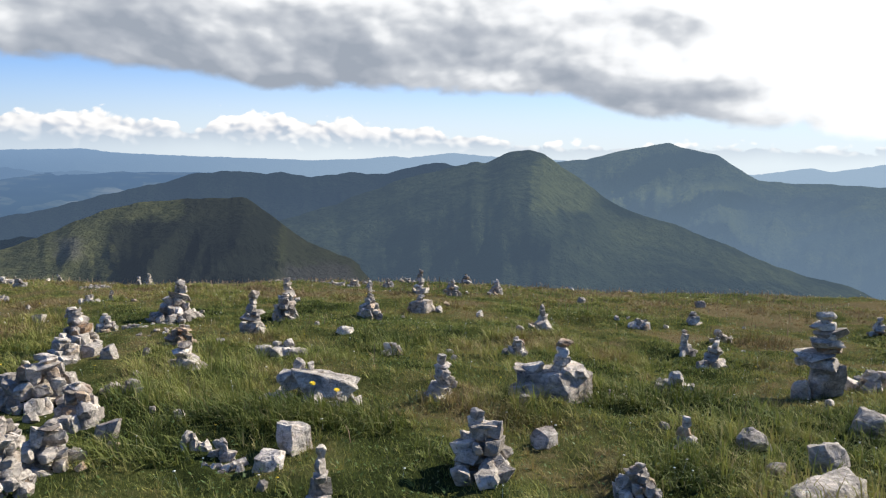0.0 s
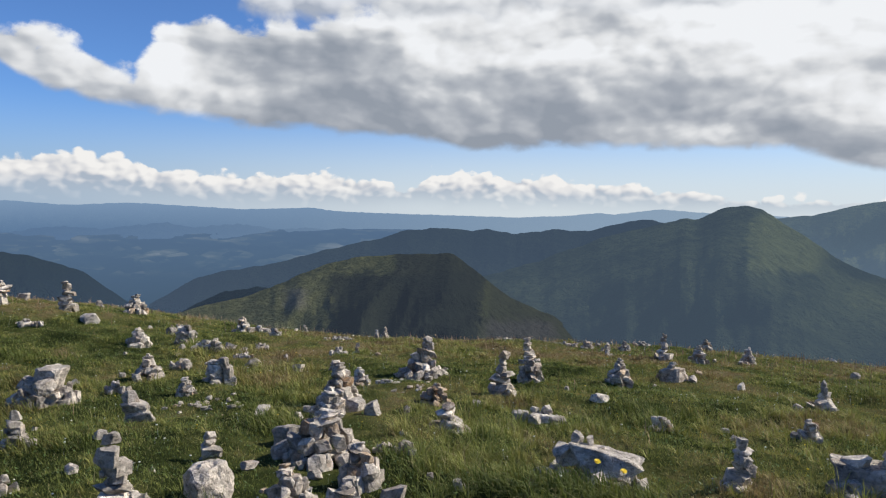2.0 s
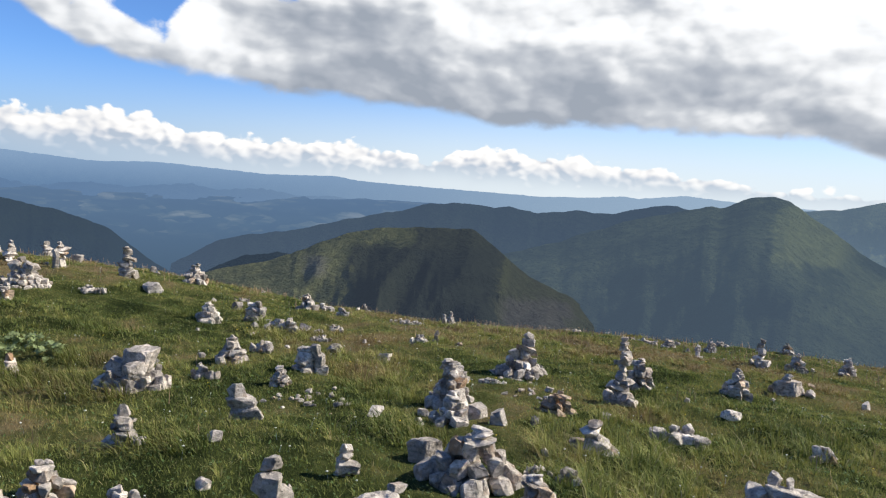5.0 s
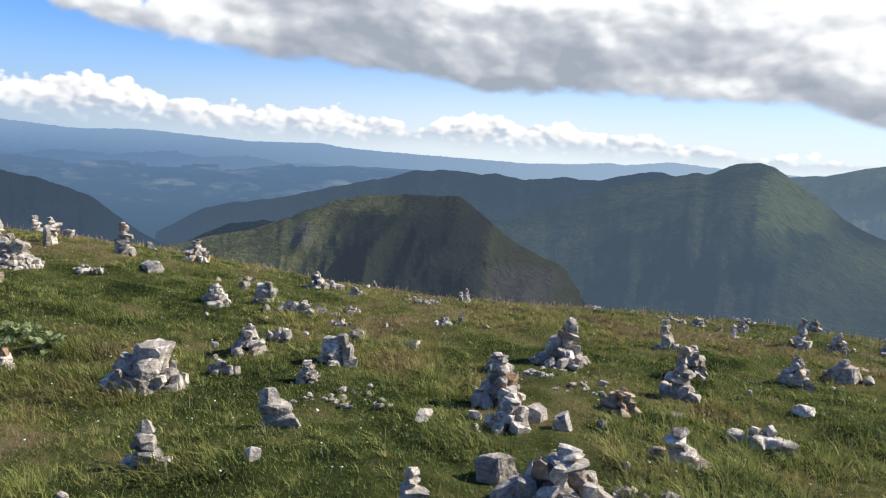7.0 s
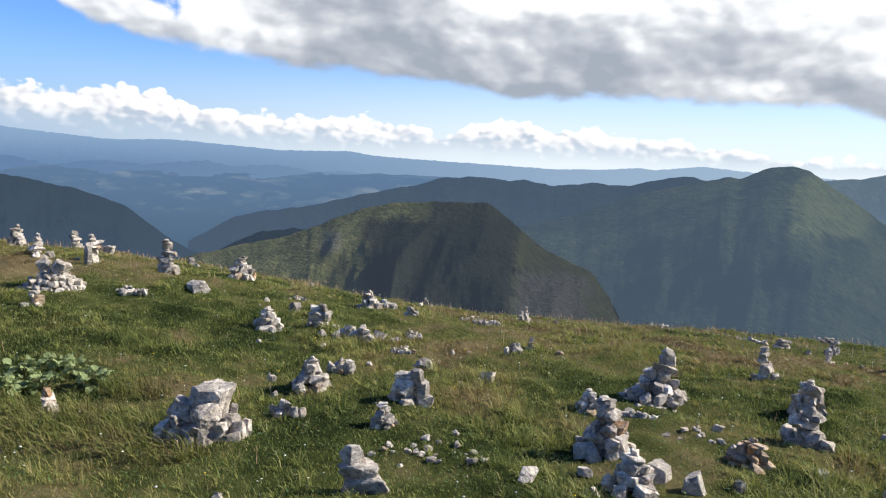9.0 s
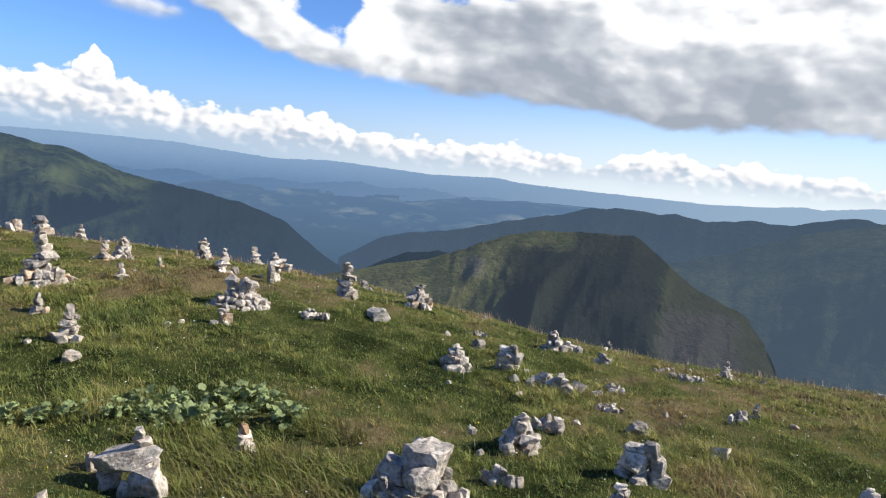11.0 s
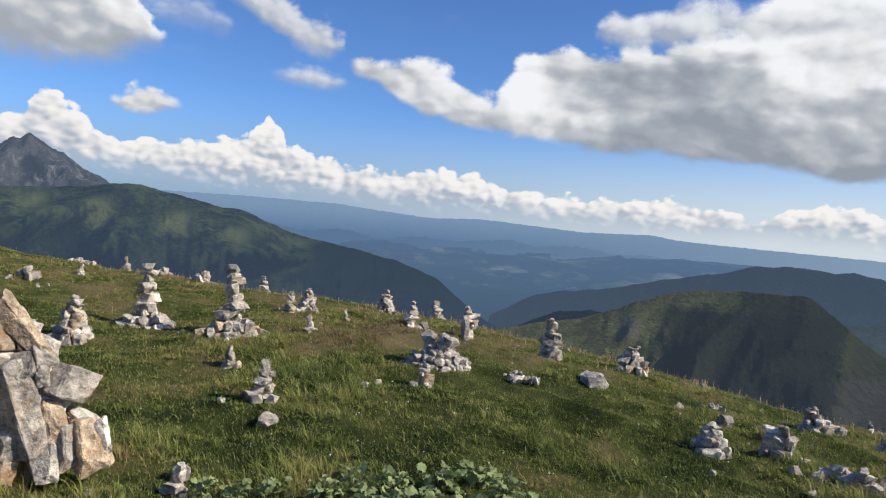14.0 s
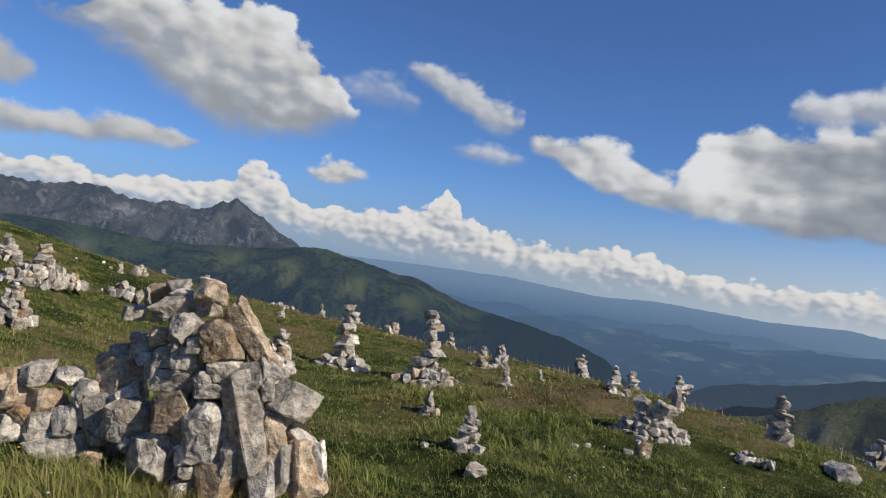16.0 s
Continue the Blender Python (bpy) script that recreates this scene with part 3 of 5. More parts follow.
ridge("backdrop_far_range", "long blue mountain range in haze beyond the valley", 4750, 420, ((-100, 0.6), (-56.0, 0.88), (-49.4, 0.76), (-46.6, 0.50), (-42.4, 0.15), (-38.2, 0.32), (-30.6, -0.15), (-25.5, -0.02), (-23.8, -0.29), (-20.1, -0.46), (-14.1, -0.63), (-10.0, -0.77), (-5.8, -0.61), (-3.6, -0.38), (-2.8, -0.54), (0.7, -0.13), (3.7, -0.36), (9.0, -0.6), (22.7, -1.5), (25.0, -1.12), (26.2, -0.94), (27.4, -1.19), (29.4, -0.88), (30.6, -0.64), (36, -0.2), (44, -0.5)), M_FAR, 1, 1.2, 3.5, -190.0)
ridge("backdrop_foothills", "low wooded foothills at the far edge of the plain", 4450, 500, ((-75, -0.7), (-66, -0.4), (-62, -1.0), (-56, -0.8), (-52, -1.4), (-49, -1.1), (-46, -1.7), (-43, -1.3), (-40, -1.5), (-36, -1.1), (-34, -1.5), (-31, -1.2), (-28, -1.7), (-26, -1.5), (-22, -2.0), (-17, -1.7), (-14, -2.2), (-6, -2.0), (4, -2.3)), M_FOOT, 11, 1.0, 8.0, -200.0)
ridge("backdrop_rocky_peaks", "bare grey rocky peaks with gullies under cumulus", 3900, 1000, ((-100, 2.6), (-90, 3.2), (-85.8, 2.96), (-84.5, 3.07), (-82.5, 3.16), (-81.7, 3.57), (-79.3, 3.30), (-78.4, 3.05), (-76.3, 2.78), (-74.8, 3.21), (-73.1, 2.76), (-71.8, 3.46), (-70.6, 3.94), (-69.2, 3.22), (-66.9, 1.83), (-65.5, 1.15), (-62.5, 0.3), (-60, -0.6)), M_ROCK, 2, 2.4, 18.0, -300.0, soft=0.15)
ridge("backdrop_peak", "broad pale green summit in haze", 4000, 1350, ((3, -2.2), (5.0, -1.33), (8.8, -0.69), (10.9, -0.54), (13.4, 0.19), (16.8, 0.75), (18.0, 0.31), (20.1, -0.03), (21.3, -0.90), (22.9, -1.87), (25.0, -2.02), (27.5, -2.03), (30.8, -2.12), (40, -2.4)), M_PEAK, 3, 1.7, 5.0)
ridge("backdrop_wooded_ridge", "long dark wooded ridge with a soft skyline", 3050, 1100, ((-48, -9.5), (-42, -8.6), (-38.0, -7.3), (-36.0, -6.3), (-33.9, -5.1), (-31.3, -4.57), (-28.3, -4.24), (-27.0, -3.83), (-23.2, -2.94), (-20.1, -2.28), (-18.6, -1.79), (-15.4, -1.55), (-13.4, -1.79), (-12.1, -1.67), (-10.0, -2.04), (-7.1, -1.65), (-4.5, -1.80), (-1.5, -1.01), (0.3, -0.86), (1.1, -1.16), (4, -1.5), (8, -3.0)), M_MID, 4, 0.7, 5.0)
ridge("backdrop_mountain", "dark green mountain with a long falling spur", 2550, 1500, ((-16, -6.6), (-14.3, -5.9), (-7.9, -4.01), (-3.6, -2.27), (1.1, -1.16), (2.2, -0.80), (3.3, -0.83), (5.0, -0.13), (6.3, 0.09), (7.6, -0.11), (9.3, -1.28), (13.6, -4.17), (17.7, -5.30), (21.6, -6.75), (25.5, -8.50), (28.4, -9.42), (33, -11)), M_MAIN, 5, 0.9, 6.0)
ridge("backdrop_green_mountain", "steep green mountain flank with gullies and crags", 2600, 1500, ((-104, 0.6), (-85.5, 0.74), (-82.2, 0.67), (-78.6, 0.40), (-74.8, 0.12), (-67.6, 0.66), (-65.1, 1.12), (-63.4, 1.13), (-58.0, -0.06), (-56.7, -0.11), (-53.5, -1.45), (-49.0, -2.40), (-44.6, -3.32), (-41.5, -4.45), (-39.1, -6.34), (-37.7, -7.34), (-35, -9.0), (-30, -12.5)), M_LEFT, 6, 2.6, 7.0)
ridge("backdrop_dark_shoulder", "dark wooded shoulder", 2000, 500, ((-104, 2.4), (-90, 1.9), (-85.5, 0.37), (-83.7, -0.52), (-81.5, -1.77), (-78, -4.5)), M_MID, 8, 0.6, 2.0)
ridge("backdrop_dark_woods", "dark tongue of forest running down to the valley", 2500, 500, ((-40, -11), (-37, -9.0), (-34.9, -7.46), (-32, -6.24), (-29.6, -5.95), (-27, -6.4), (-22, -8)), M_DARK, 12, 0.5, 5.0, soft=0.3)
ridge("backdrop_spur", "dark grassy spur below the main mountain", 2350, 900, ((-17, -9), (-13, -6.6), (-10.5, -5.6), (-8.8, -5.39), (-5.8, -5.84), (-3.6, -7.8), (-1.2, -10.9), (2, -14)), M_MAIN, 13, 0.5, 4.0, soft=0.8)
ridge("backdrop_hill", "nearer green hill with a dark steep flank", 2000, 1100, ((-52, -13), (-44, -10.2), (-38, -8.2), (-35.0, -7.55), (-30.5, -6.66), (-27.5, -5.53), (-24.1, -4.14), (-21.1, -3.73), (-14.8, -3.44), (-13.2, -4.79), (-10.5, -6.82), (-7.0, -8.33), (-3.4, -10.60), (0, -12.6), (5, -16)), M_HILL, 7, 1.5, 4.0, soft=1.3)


# ---- stones ----
def rock_mesh(seed, sides=6, slope=22.0, rough=0.016, cuts=1, flat=9.0):
    """A broken stone, one unit across each way, on the middle of its base: split along its bed above and below, and by uneven planes all round."""
    rng = random.Random(seed)
    bm = bmesh.new()
    bmesh.ops.create_cube(bm, size=4.0)
    planes = []
    for up in (1, -1):
        t, a = radians(rng.uniform(0, flat)), rng.uniform(0, 6.283)
        planes.append((Vector((math.sin(t) * math.cos(a), math.sin(t) * math.sin(a), up * math.cos(t))), rng.uniform(0.6, 0.8)))
    start = rng.uniform(0, 6.283)
    for i in range(sides):
        a, t = start + 6.283 * (i + rng.uniform(-0.33, 0.33)) / sides, radians(rng.uniform(-slope, slope))
        planes.append((Vector((math.cos(t) * math.cos(a), math.cos(t) * math.sin(a), math.sin(t))), rng.uniform(0.62, 1.0)))
    for i in range(rng.randint(4, 7)):
        # corners knocked off
        a, t = rng.uniform(0, 6.283), radians(rng.choice((1, 1, -1)) * rng.uniform(28, 62))
        planes.append((Vector((math.cos(t) * math.cos(a), math.cos(t) * math.sin(a), math.sin(t))), rng.uniform(0.74, 0.98)))
    for n, d in planes:
        cut = bmesh.ops.bisect_plane(bm, geom=bm.verts[:] + bm.edges[:] + bm.faces[:], plane_co=n * d, plane_no=n, clear_outer=True)
        edges = [g for g in cut["geom_cut"] if isinstance(g, bmesh.types.BMEdge)]
        if edges:
            bmesh.ops.edgeloop_fill(bm, edges=edges)
    bmesh.ops.remove_doubles(bm, verts=bm.verts, dist=0.03)
    bmesh.ops.bevel(bm, geom=bm.edges[:], offset=0.048, segments=1, profile=0.6, affect="EDGES", clamp_overlap=True)
    bmesh.ops.triangulate(bm, faces=bm.faces)
    for _ in range(cuts):
        bmesh.ops.subdivide_edges(bm, edges=[e for e in bm.edges if e.calc_length() > 0.26], cuts=1)
        bmesh.ops.triangulate(bm, faces=bm.faces)
    off = Vector((seed * 3.1, seed * 1.7, 0))
    for v in bm.verts:
        v.co += v.co.normalized() * (noise.fractal(v.co * 2.5 + off, 0.75, 2.0, 4) * rough * 3.8)
    lo = [min(v.co[i] for v in bm.verts) for i in range(3)]
    hi = [max(v.co[i] for v in bm.verts) for i in range(3)]
    for v in bm.verts:
        v.co = Vector(((v.co.x - lo[0]) / (hi[0] - lo[0]) - 0.5, (v.co.y - lo[1]) / (hi[1] - lo[1]) - 0.5, (v.co.z - lo[2]) / (hi[2] - lo[2])))
    bmesh.ops.recalc_face_normals(bm, faces=bm.faces)
    me = bpy.data.meshes.new("stone")
    bm.to_mesh(me)
    bm.free()
    me.polygons.foreach_set("use_smooth", np.full(len(me.polygons), True))
    me.set_sharp_from_angle(angle=radians(20))
    return me


ROCKS = {}
for tag, mat in (("grey", STONE), ("brown", STONE_BROWN), ("white", STONE_WHITE)):
    ROCKS[tag] = [rock_mesh(s, 5 + s % 3, 30.0, 0.020, 1, 22.0) for s in range(18)]
    for me in ROCKS[tag]:
        me.materials.append(mat)
SLABS = {}
for tag, mat in (("grey", STONE), ("brown", STONE_BROWN), ("white", STONE_WHITE)):
    SLABS[tag] = [rock_mesh(80 + s, 5 + s % 4, 24.0, 0.022, 1, 10.0) for s in range(16)]
    for me in SLABS[tag]:
        me.materials.append(mat)
BIG = {}
for tag, mat in (("grey", STONE), ("brown", STONE_BROWN), ("white", STONE_WHITE)):
    BIG[tag] = [rock_mesh(40 + s, 5 + s % 3, 22.0, 0.024, 2 + (s < 3), 14.0) for s in range(12)]
    for me in BIG[tag]:
        me.materials.append(mat)

def walked_clear(x, y):
    """Off the line of the walk."""
    return abs(y + 0.5 * x) > 1.2 or x > 0.5 or x < -8


COUNT = ("no", "one", "two", "three", "four", "five", "six", "seven", "eight", "nine", "ten", "eleven", "twelve")
dice = random.Random(11)


def stone(parent, x, y, z, w, d, h, turn=None, tip=8.0, tag=None, big=False, lean=0.0, slab=False):
    """One stone standing at (x, y, z) under its cairn."""
    if tag is None:
        tag = dice.choices(("grey", "white", "brown"), (0.60, 0.33, 0.07))[0]
    ob = new("stone", dice.choice((BIG if big else SLABS if slab else ROCKS)[tag]))
    turn = dice.uniform(0, 360) if turn is None else turn
    ob.matrix_basis = pose(x, y, z, dice.uniform(-tip, tip), dice.uniform(-tip, tip) + lean, turn) @ Matrix.Diagonal((w, d, h, 1))
    ob.parent = parent
    return ob


def column(parent, x, y, z, h, w_low, w_high, n, tag=None):
    """Flat stones set one on another, tapering upwards, with chips wedged between."""
    at = z
    weights = [dice.uniform(0.55, 1.45) * (1.15 - 0.3 * i / n) for i in range(n)]
    for i, q in enumerate(weights):
        t = h * q / sum(weights)
        f = i / max(1, n - 1)
        w = (w_low * (1 - f) + w_high * f) * dice.uniform(0.7, 1.2)
        ox, oy = dice.uniform(-0.17, 0.17) * w, dice.uniform(-0.15, 0.15) * w
        stone(parent, x + ox, y + oy, at - 0.08 * t, w, w * dice.uniform(0.6, 1.0), t * 1.16, tip=11, tag=tag, slab=i < n - 1)
        if w > 0.12 and dice.random() < 0.6:
            s, a = w * dice.uniform(0.25, 0.45), dice.uniform(0, 6.28)
            stone(parent, x + ox + 0.36 * w * math.cos(a), y + oy + 0.34 * w * math.sin(a), at - 0.1 * t, s, s * 0.8, min(s * 0.7, t), tip=20, tag=tag)
        at += t


def mound(parent, x, y, z, h, w, levels, size, tag=None):
    """A heap of stones laid in rings."""
    for i in range(levels):
        f = i / levels
        rad = max(0.0, w * 0.5 * (1 - f) ** 0.9 - size * 0.42)
        n = max(1, int(2 * math.pi * rad / (size * 0.72)))
        start = dice.uniform(0, 6.28)
        for j in range(n):
            s = size * dice.uniform(0.7, 1.25) * (1 - 0.25 * f)
            a = start + 6.283 * j / n
            r = rad * dice.uniform(0.85, 1.1)
            stone(parent, x + r * math.cos(a), y + r * math.sin(a), z + h * f * 0.92 - 0.03, s * dice.uniform(0.9, 1.3), s * dice.uniform(0.7, 1.0), h / levels * dice.uniform(1.05, 1.5), tip=16, tag=tag)
        if rad > size * 0.6:
            stone(parent, x, y, z + h * f * 0.9 - 0.03, rad * 1.45, rad * 1.4, h / levels * 1.0, tip=4, tag=tag)


def cairn(kind, x, y, h, w):
    z = float(ground_z(x, y))
    if kind in ("rock", "tile", "slab", "standing"):
        h = min(h, w * 0.75) if kind == "rock" else h
        sink = 0.03 + 0.3 * h if kind != "tile" else 0.02
        tag = {"tile": "white", "standing": "white"}.get(kind) or dice.choices(("grey", "white", "brown"), (0.66, 0.30, 0.04))[0]
        depth = {"rock": dice.uniform(0.65, 0.95) * w, "slab": 0.55 * w, "tile": 0.6 * w, "standing": 0.7 * w}[kind]
        ob = stone(None, x, y, z - sink, w, depth, h + sink, turn=dice.uniform(-25, 25) + 25, tip=14 if kind == "rock" else 5, tag=tag, big=w > 0.22)
        ob.name = "rock"
        tone = {"grey": "grey", "white": "pale", "brown": "rust-stained"}[tag]
        words = {"rock": f"single angular {tone} rock lying in the grass", "tile": "flat white slate lying in short grass", "slab": f"low broad {tone} slab sunk in the turf", "standing": "slim pale stone set upright in the turf"}
        if kind == "tile":
            ob.matrix_basis = pose(x, y, z - 0.02, -38, 12, 20) @ Matrix.Diagonal((w, 0.035, h * 1.35, 1))
        return tagged(ob, words[kind], "rock")
    root = new("cairn")
    root.matrix_basis = pose(x, y, z)
    size = max(0.05, min(0.17, w * 0.36))
    if kind == "stack":
        n = max(3, min(9, round(h / (0.05 + 0.06 * min(1, w)))))
        column(root, 0, 0, -0.06, h + 0.06, w * 0.95, w * 0.42, n)
        if h > 0.22:
            for _ in range(3):
                a = dice.uniform(0, 6.28)
                stone(root, w * 0.5 * math.cos(a), w * 0.5 * math.sin(a), -0.04, w * 0.45, w * 0.35, h * 0.22 + 0.04, tip=14)
        label = f"cairn of {COUNT[n]} grey stones balanced one on another"
    elif kind == "slim":
        column(root, 0, 0, -0.04, h * 0.55, w * 0.5, w * 0.4, 2)
        column(root, 0, 0, h * 0.48, h * 0.52, w * 0.78, w * 0.35, 5)
        label = "slender cairn with a wide cap of flat stones"
    elif kind == "tower":
        mound(root, 0, 0, -0.04, h * 0.36, w, 3, 0.19)
        column(root, 0, 0, h * 0.25, h * 0.75, w * 0.42, w * 0.22, 7)
        label = "tall cairn tower rising from a heap of stones"
    elif kind in ("pile", "brown"):
        tag = "brown" if kind == "brown" else None
        size = min(0.17, max(0.07, w * 0.34))
        levels = max(3, round(h * 0.75 / (size * 0.55)))
        for i in range(levels):
            f = i / levels
            rad = max(0.0, (w * 0.5 - size * 0.4) * (1 - f) ** 0.8)
            n = max(2, round(2 * math.pi * rad / (size * 0.85)))
            start = dice.uniform(0, 6.28)
            for j in range(n):
                q = size * dice.uniform(0.65, 1.3) * (1 - 0.2 * f)
                a, r = start + 6.283 * j / n + dice.uniform(-0.25, 0.25), rad * dice.uniform(0.8, 1.08)
                stone(root, r * math.cos(a), r * math.sin(a), h * 0.78 * f - (0.05 if i == 0 else 0.01), q * dice.uniform(0.9, 1.35), q * dice.uniform(0.7, 1.0), h * 0.78 / levels * dice.uniform(1.0, 1.5) + (0.05 if i == 0 else 0.0), tip=18, tag=tag, slab=dice.random() < 0.4)
            if rad > size * 0.5:
                stone(root, 0, 0, h * 0.78 * f - 0.04, rad * 1.2, rad * 1.1, h * 0.78 / levels, tip=4, tag=tag)
        column(root, dice.uniform(-0.08, 0.08) * w, 0, h * 0.74, h * 0.26, w * 0.42, w * 0.24, 2 if h < 0.3 else 3, tag=tag)
        label = "rust-brown heap of stones in the grass" if tag else "small cone of piled grey stones"
    elif kind == "heap":
        mound(root, 0, 0, -0.04, h * 0.7 + 0.04, w, 4, min(0.15, w * 0.24))
        if h > 0.5:
            column(root, 0.1 * w, 0, h * 0.55, h * 0.45, w * 0.34, w * 0.2, 3)
        else:
            for dx, q in ((-0.16, 0.30), (0.08, 0.26), (0.24, 0.22)):
                stone(root, dx * w, dice.uniform(-0.06, 0.06) * w, h * 0.55, q * w, q * w * 0.8, h * dice.uniform(0.25, 0.4), tip=20)
        label = "broad heap of loose stones with a small stack on top" if h > 0.5 else "broad low heap of loose pale stones"
    elif kind == "row":
        n = max(2, min(5, round(w / max(0.08, h * 0.8))))
        for i in range(n):
            for j in range(3):
                s = max(0.06, w / n * dice.uniform(0.6, 1.0))
                stone(root, (i + dice.uniform(0.1, 0.9)) / n * w - w / 2, dice.uniform(-0.25, 0.25) * w, -0.04, s, s * dice.uniform(0.6, 0.9), 0.04 + min(s * 0.8, h * dice.uniform(0.35, 0.75)), turn=dice.uniform(-40, 40), tip=18)
        stone(root, 0, 0, -0.04, w * 0.5, w * 0.4, h * 0.45 + 0.04, tip=6)
        for i in range(3):
            s = w / n * dice.uniform(0.55, 0.85)
            stone(root, dice.uniform(-0.25, 0.25) * w, dice.uniform(-0.1, 0.1) * w, h * 0.32, s, s * 0.8, min(s * 0.9, h * dice.uniform(0.35, 0.66)), tip=14)
        label = "low scatter of loose grey stones lying together in the turf"
    elif kind == "boulderpile":
        for i in range(5):
            a = 1.256 * i + dice.uniform(-0.3, 0.3)
            stone(root, 0.32 * w * math.cos(a), 0.26 * w * math.sin(a), -0.04, w * dice.uniform(0.34, 0.5), w * 0.32, h * dice.uniform(0.18, 0.3) + 0.04, tip=12, slab=True)
        stone(root, -0.08 * w, -0.06 * w, h * 0.16, w * 0.66, w * 0.55, h * 0.52, turn=25, tip=6, tag="white", big=True)
        stone(root, 0.28 * w, 0.02 * w, h * 0.20, w * 0.36, w * 0.34, h * 0.46, tip=14, tag="grey", big=True)
        stone(root, -0.10 * w, 0, h * 0.62, w * 0.58, w * 0.42, h * 0.20, turn=10, tip=6, tag="white", slab=True)
        stone(root, 0.20 * w, 0, h * 0.60, w * 0.36, w * 0.30, h * 0.34, tip=16, tag="grey", slab=True)
        label = "rounded boulder between flat slabs, with slabs laid on top"
    elif kind == "boulder":
        stone(root, 0, 0, -0.10, w, w * 0.75, h * 0.72 + 0.10, turn=25, tip=4, tag="grey", big=True)
        for i in range(4):
            a = dice.uniform(0, 6.28)
            stone(root, 0.5 * w * math.cos(a), 0.42 * w * math.sin(a), -0.04, w * 0.36, w * 0.3, h * 0.35 + 0.04, tip=12)
        column(root, -0.08 * w, 0, h * 0.62, h * 0.38, w * 0.42, w * 0.3, 2)
        label = "boulder with smaller stones set on top"
    elif kind == "perch":
        stone(root, 0.05 * w, 0, -0.16, w, w * 0.7, h * 0.5 + 0.16, turn=12, tip=5, tag="grey", big=True)
        stone(root, -0.28 * w, -0.1 * w, -0.12, w * 0.5, w * 0.4, h * 0.36 + 0.12, turn=40, tip=8, big=True)
        column(root, 0.12 * w, 0, h * 0.42, h * 0.58, w * 0.36, w * 0.18, 4)
        stone(root, -0.18 * w, 0.02, h * 0.36, w * 0.32, w * 0.24, h * 0.25, tip=14)
        stone(root, 0.34 * w, 0.0, h * 0.30, w * 0.30, w * 0.22, h * 0.22, tip=14)
        label = "large grey boulder carrying a small stack of stones"
    elif kind == "block":
        stone(root, 0.04 * w, 0.05 * w, h * 0.40, w * 0.46, w * 0.42, h * 0.56, turn=20, tip=5, tag="grey", big=True)
        stone(root, 0.16 * w, -0.16 * w, h * 0.36, w * 0.32, w * 0.26, h * 0.36, turn=40, tip=12, tag="white", big=True)
        stone(root, -0.20 * w, -0.10 * w, h * 0.36, w * 0.34, w * 0.3, h * 0.34, turn=-20, tip=14, tag="grey", big=True)
        stone(root, 0, 0, -0.06, w * 0.7, w * 0.55, h * 0.46, tip=3, tag="grey", big=True)
        for i in range(13):
            a = 6.283 * i / 13 + dice.uniform(-0.15, 0.15)
            s = w * dice.uniform(0.14, 0.27)
            stone(root, 0.42 * w * math.cos(a), 0.34 * w * math.sin(a), -0.05, s, s * 0.8, h * dice.uniform(0.22, 0.44) + 0.05, tip=16)
        for i in range(8):
            a = 6.283 * i / 8 + 0.3
            s = w * dice.uniform(0.12, 0.2)
            stone(root, 0.33 * w * math.cos(a), 0.27 * w * math.sin(a), h * 0.25, s, s * 0.8, h * dice.uniform(0.16, 0.3), tip=18)
        label = "big square block resting on a ring of stones"
    elif kind == "cap":
        stone(root, 0, 0, -0.12, w * 0.56, w * 0.5, h * 0.42 + 0.12, turn=15, tip=4, tag="grey", big=True)
        stone(root, -0.34 * w, -0.05 * w, -0.06, w * 0.36, w * 0.3, h * 0.26 + 0.06, tip=10)
        column(root, 0, 0, h * 0.36, h * 0.64, w * 0.66, w * 0.24, 8)
        label = "broad boulder capped with overhanging flat stones"
    elif kind == "lean":
        stone(root, 0.26 * w, 0, -0.08, w * 0.46, w * 0.42, h * 0.48 + 0.08, turn=20, tip=6, tag="white", big=True)
        stone(root, 0.05 * w, 0.06 * w, -0.08, w * 0.4, w * 0.36, h * 0.5 + 0.08, turn=-10, tip=6, tag="grey", big=True)
        stone(root, -0.02 * w, -0.02 * w, h * 0.34, w * 0.76, w * 0.36, h * 0.34, turn=32, tip=3, tag="white", big=True, lean=-17)
        for dx, dy, s in ((-0.42, -0.02, 0.26), (-0.58, 0.06, 0.2), (-0.70, 0.0, 0.17), (-0.25, -0.16, 0.2), (0.1, -0.2, 0.2), (-0.82, 0.05, 0.12)):
            stone(root, dx * w, dy * w, -0.05, s * w, s * w * 0.8, h * dice.uniform(0.22, 0.34) + 0.05, tip=14)
        column(root, 0.06 * w, 0.0, h * 0.72, h * 0.28, w * 0.24, w * 0.16, 2)
        label = "pale slab leaning over blocks with small stones on top"
    elif kind == "slabpile":
        stone(root, 0.1 * w, 0, -0.05, w * 0.85, w * 0.5, h * 0.40 + 0.05, turn=15, tip=6, big=True)
        stone(root, -0.05 * w, 0, h * 0.28, w * 0.75, w * 0.5, h * 0.38, turn=10, tip=8, tag="white", big=True)
        stone(root, -0.15 * w, 0, h * 0.6, w * 0.42, w * 0.4, h * 0.42, tip=8, tag="white")
        label = "three pale slabs leaning on one another"
    elif kind == "slabrock":
        stone(root, 0.12 * w, 0.0, h * 0.20, w * 0.80, w * 0.5, h * 0.50, turn=8, tip=3, tag="white", big=True, lean=15)
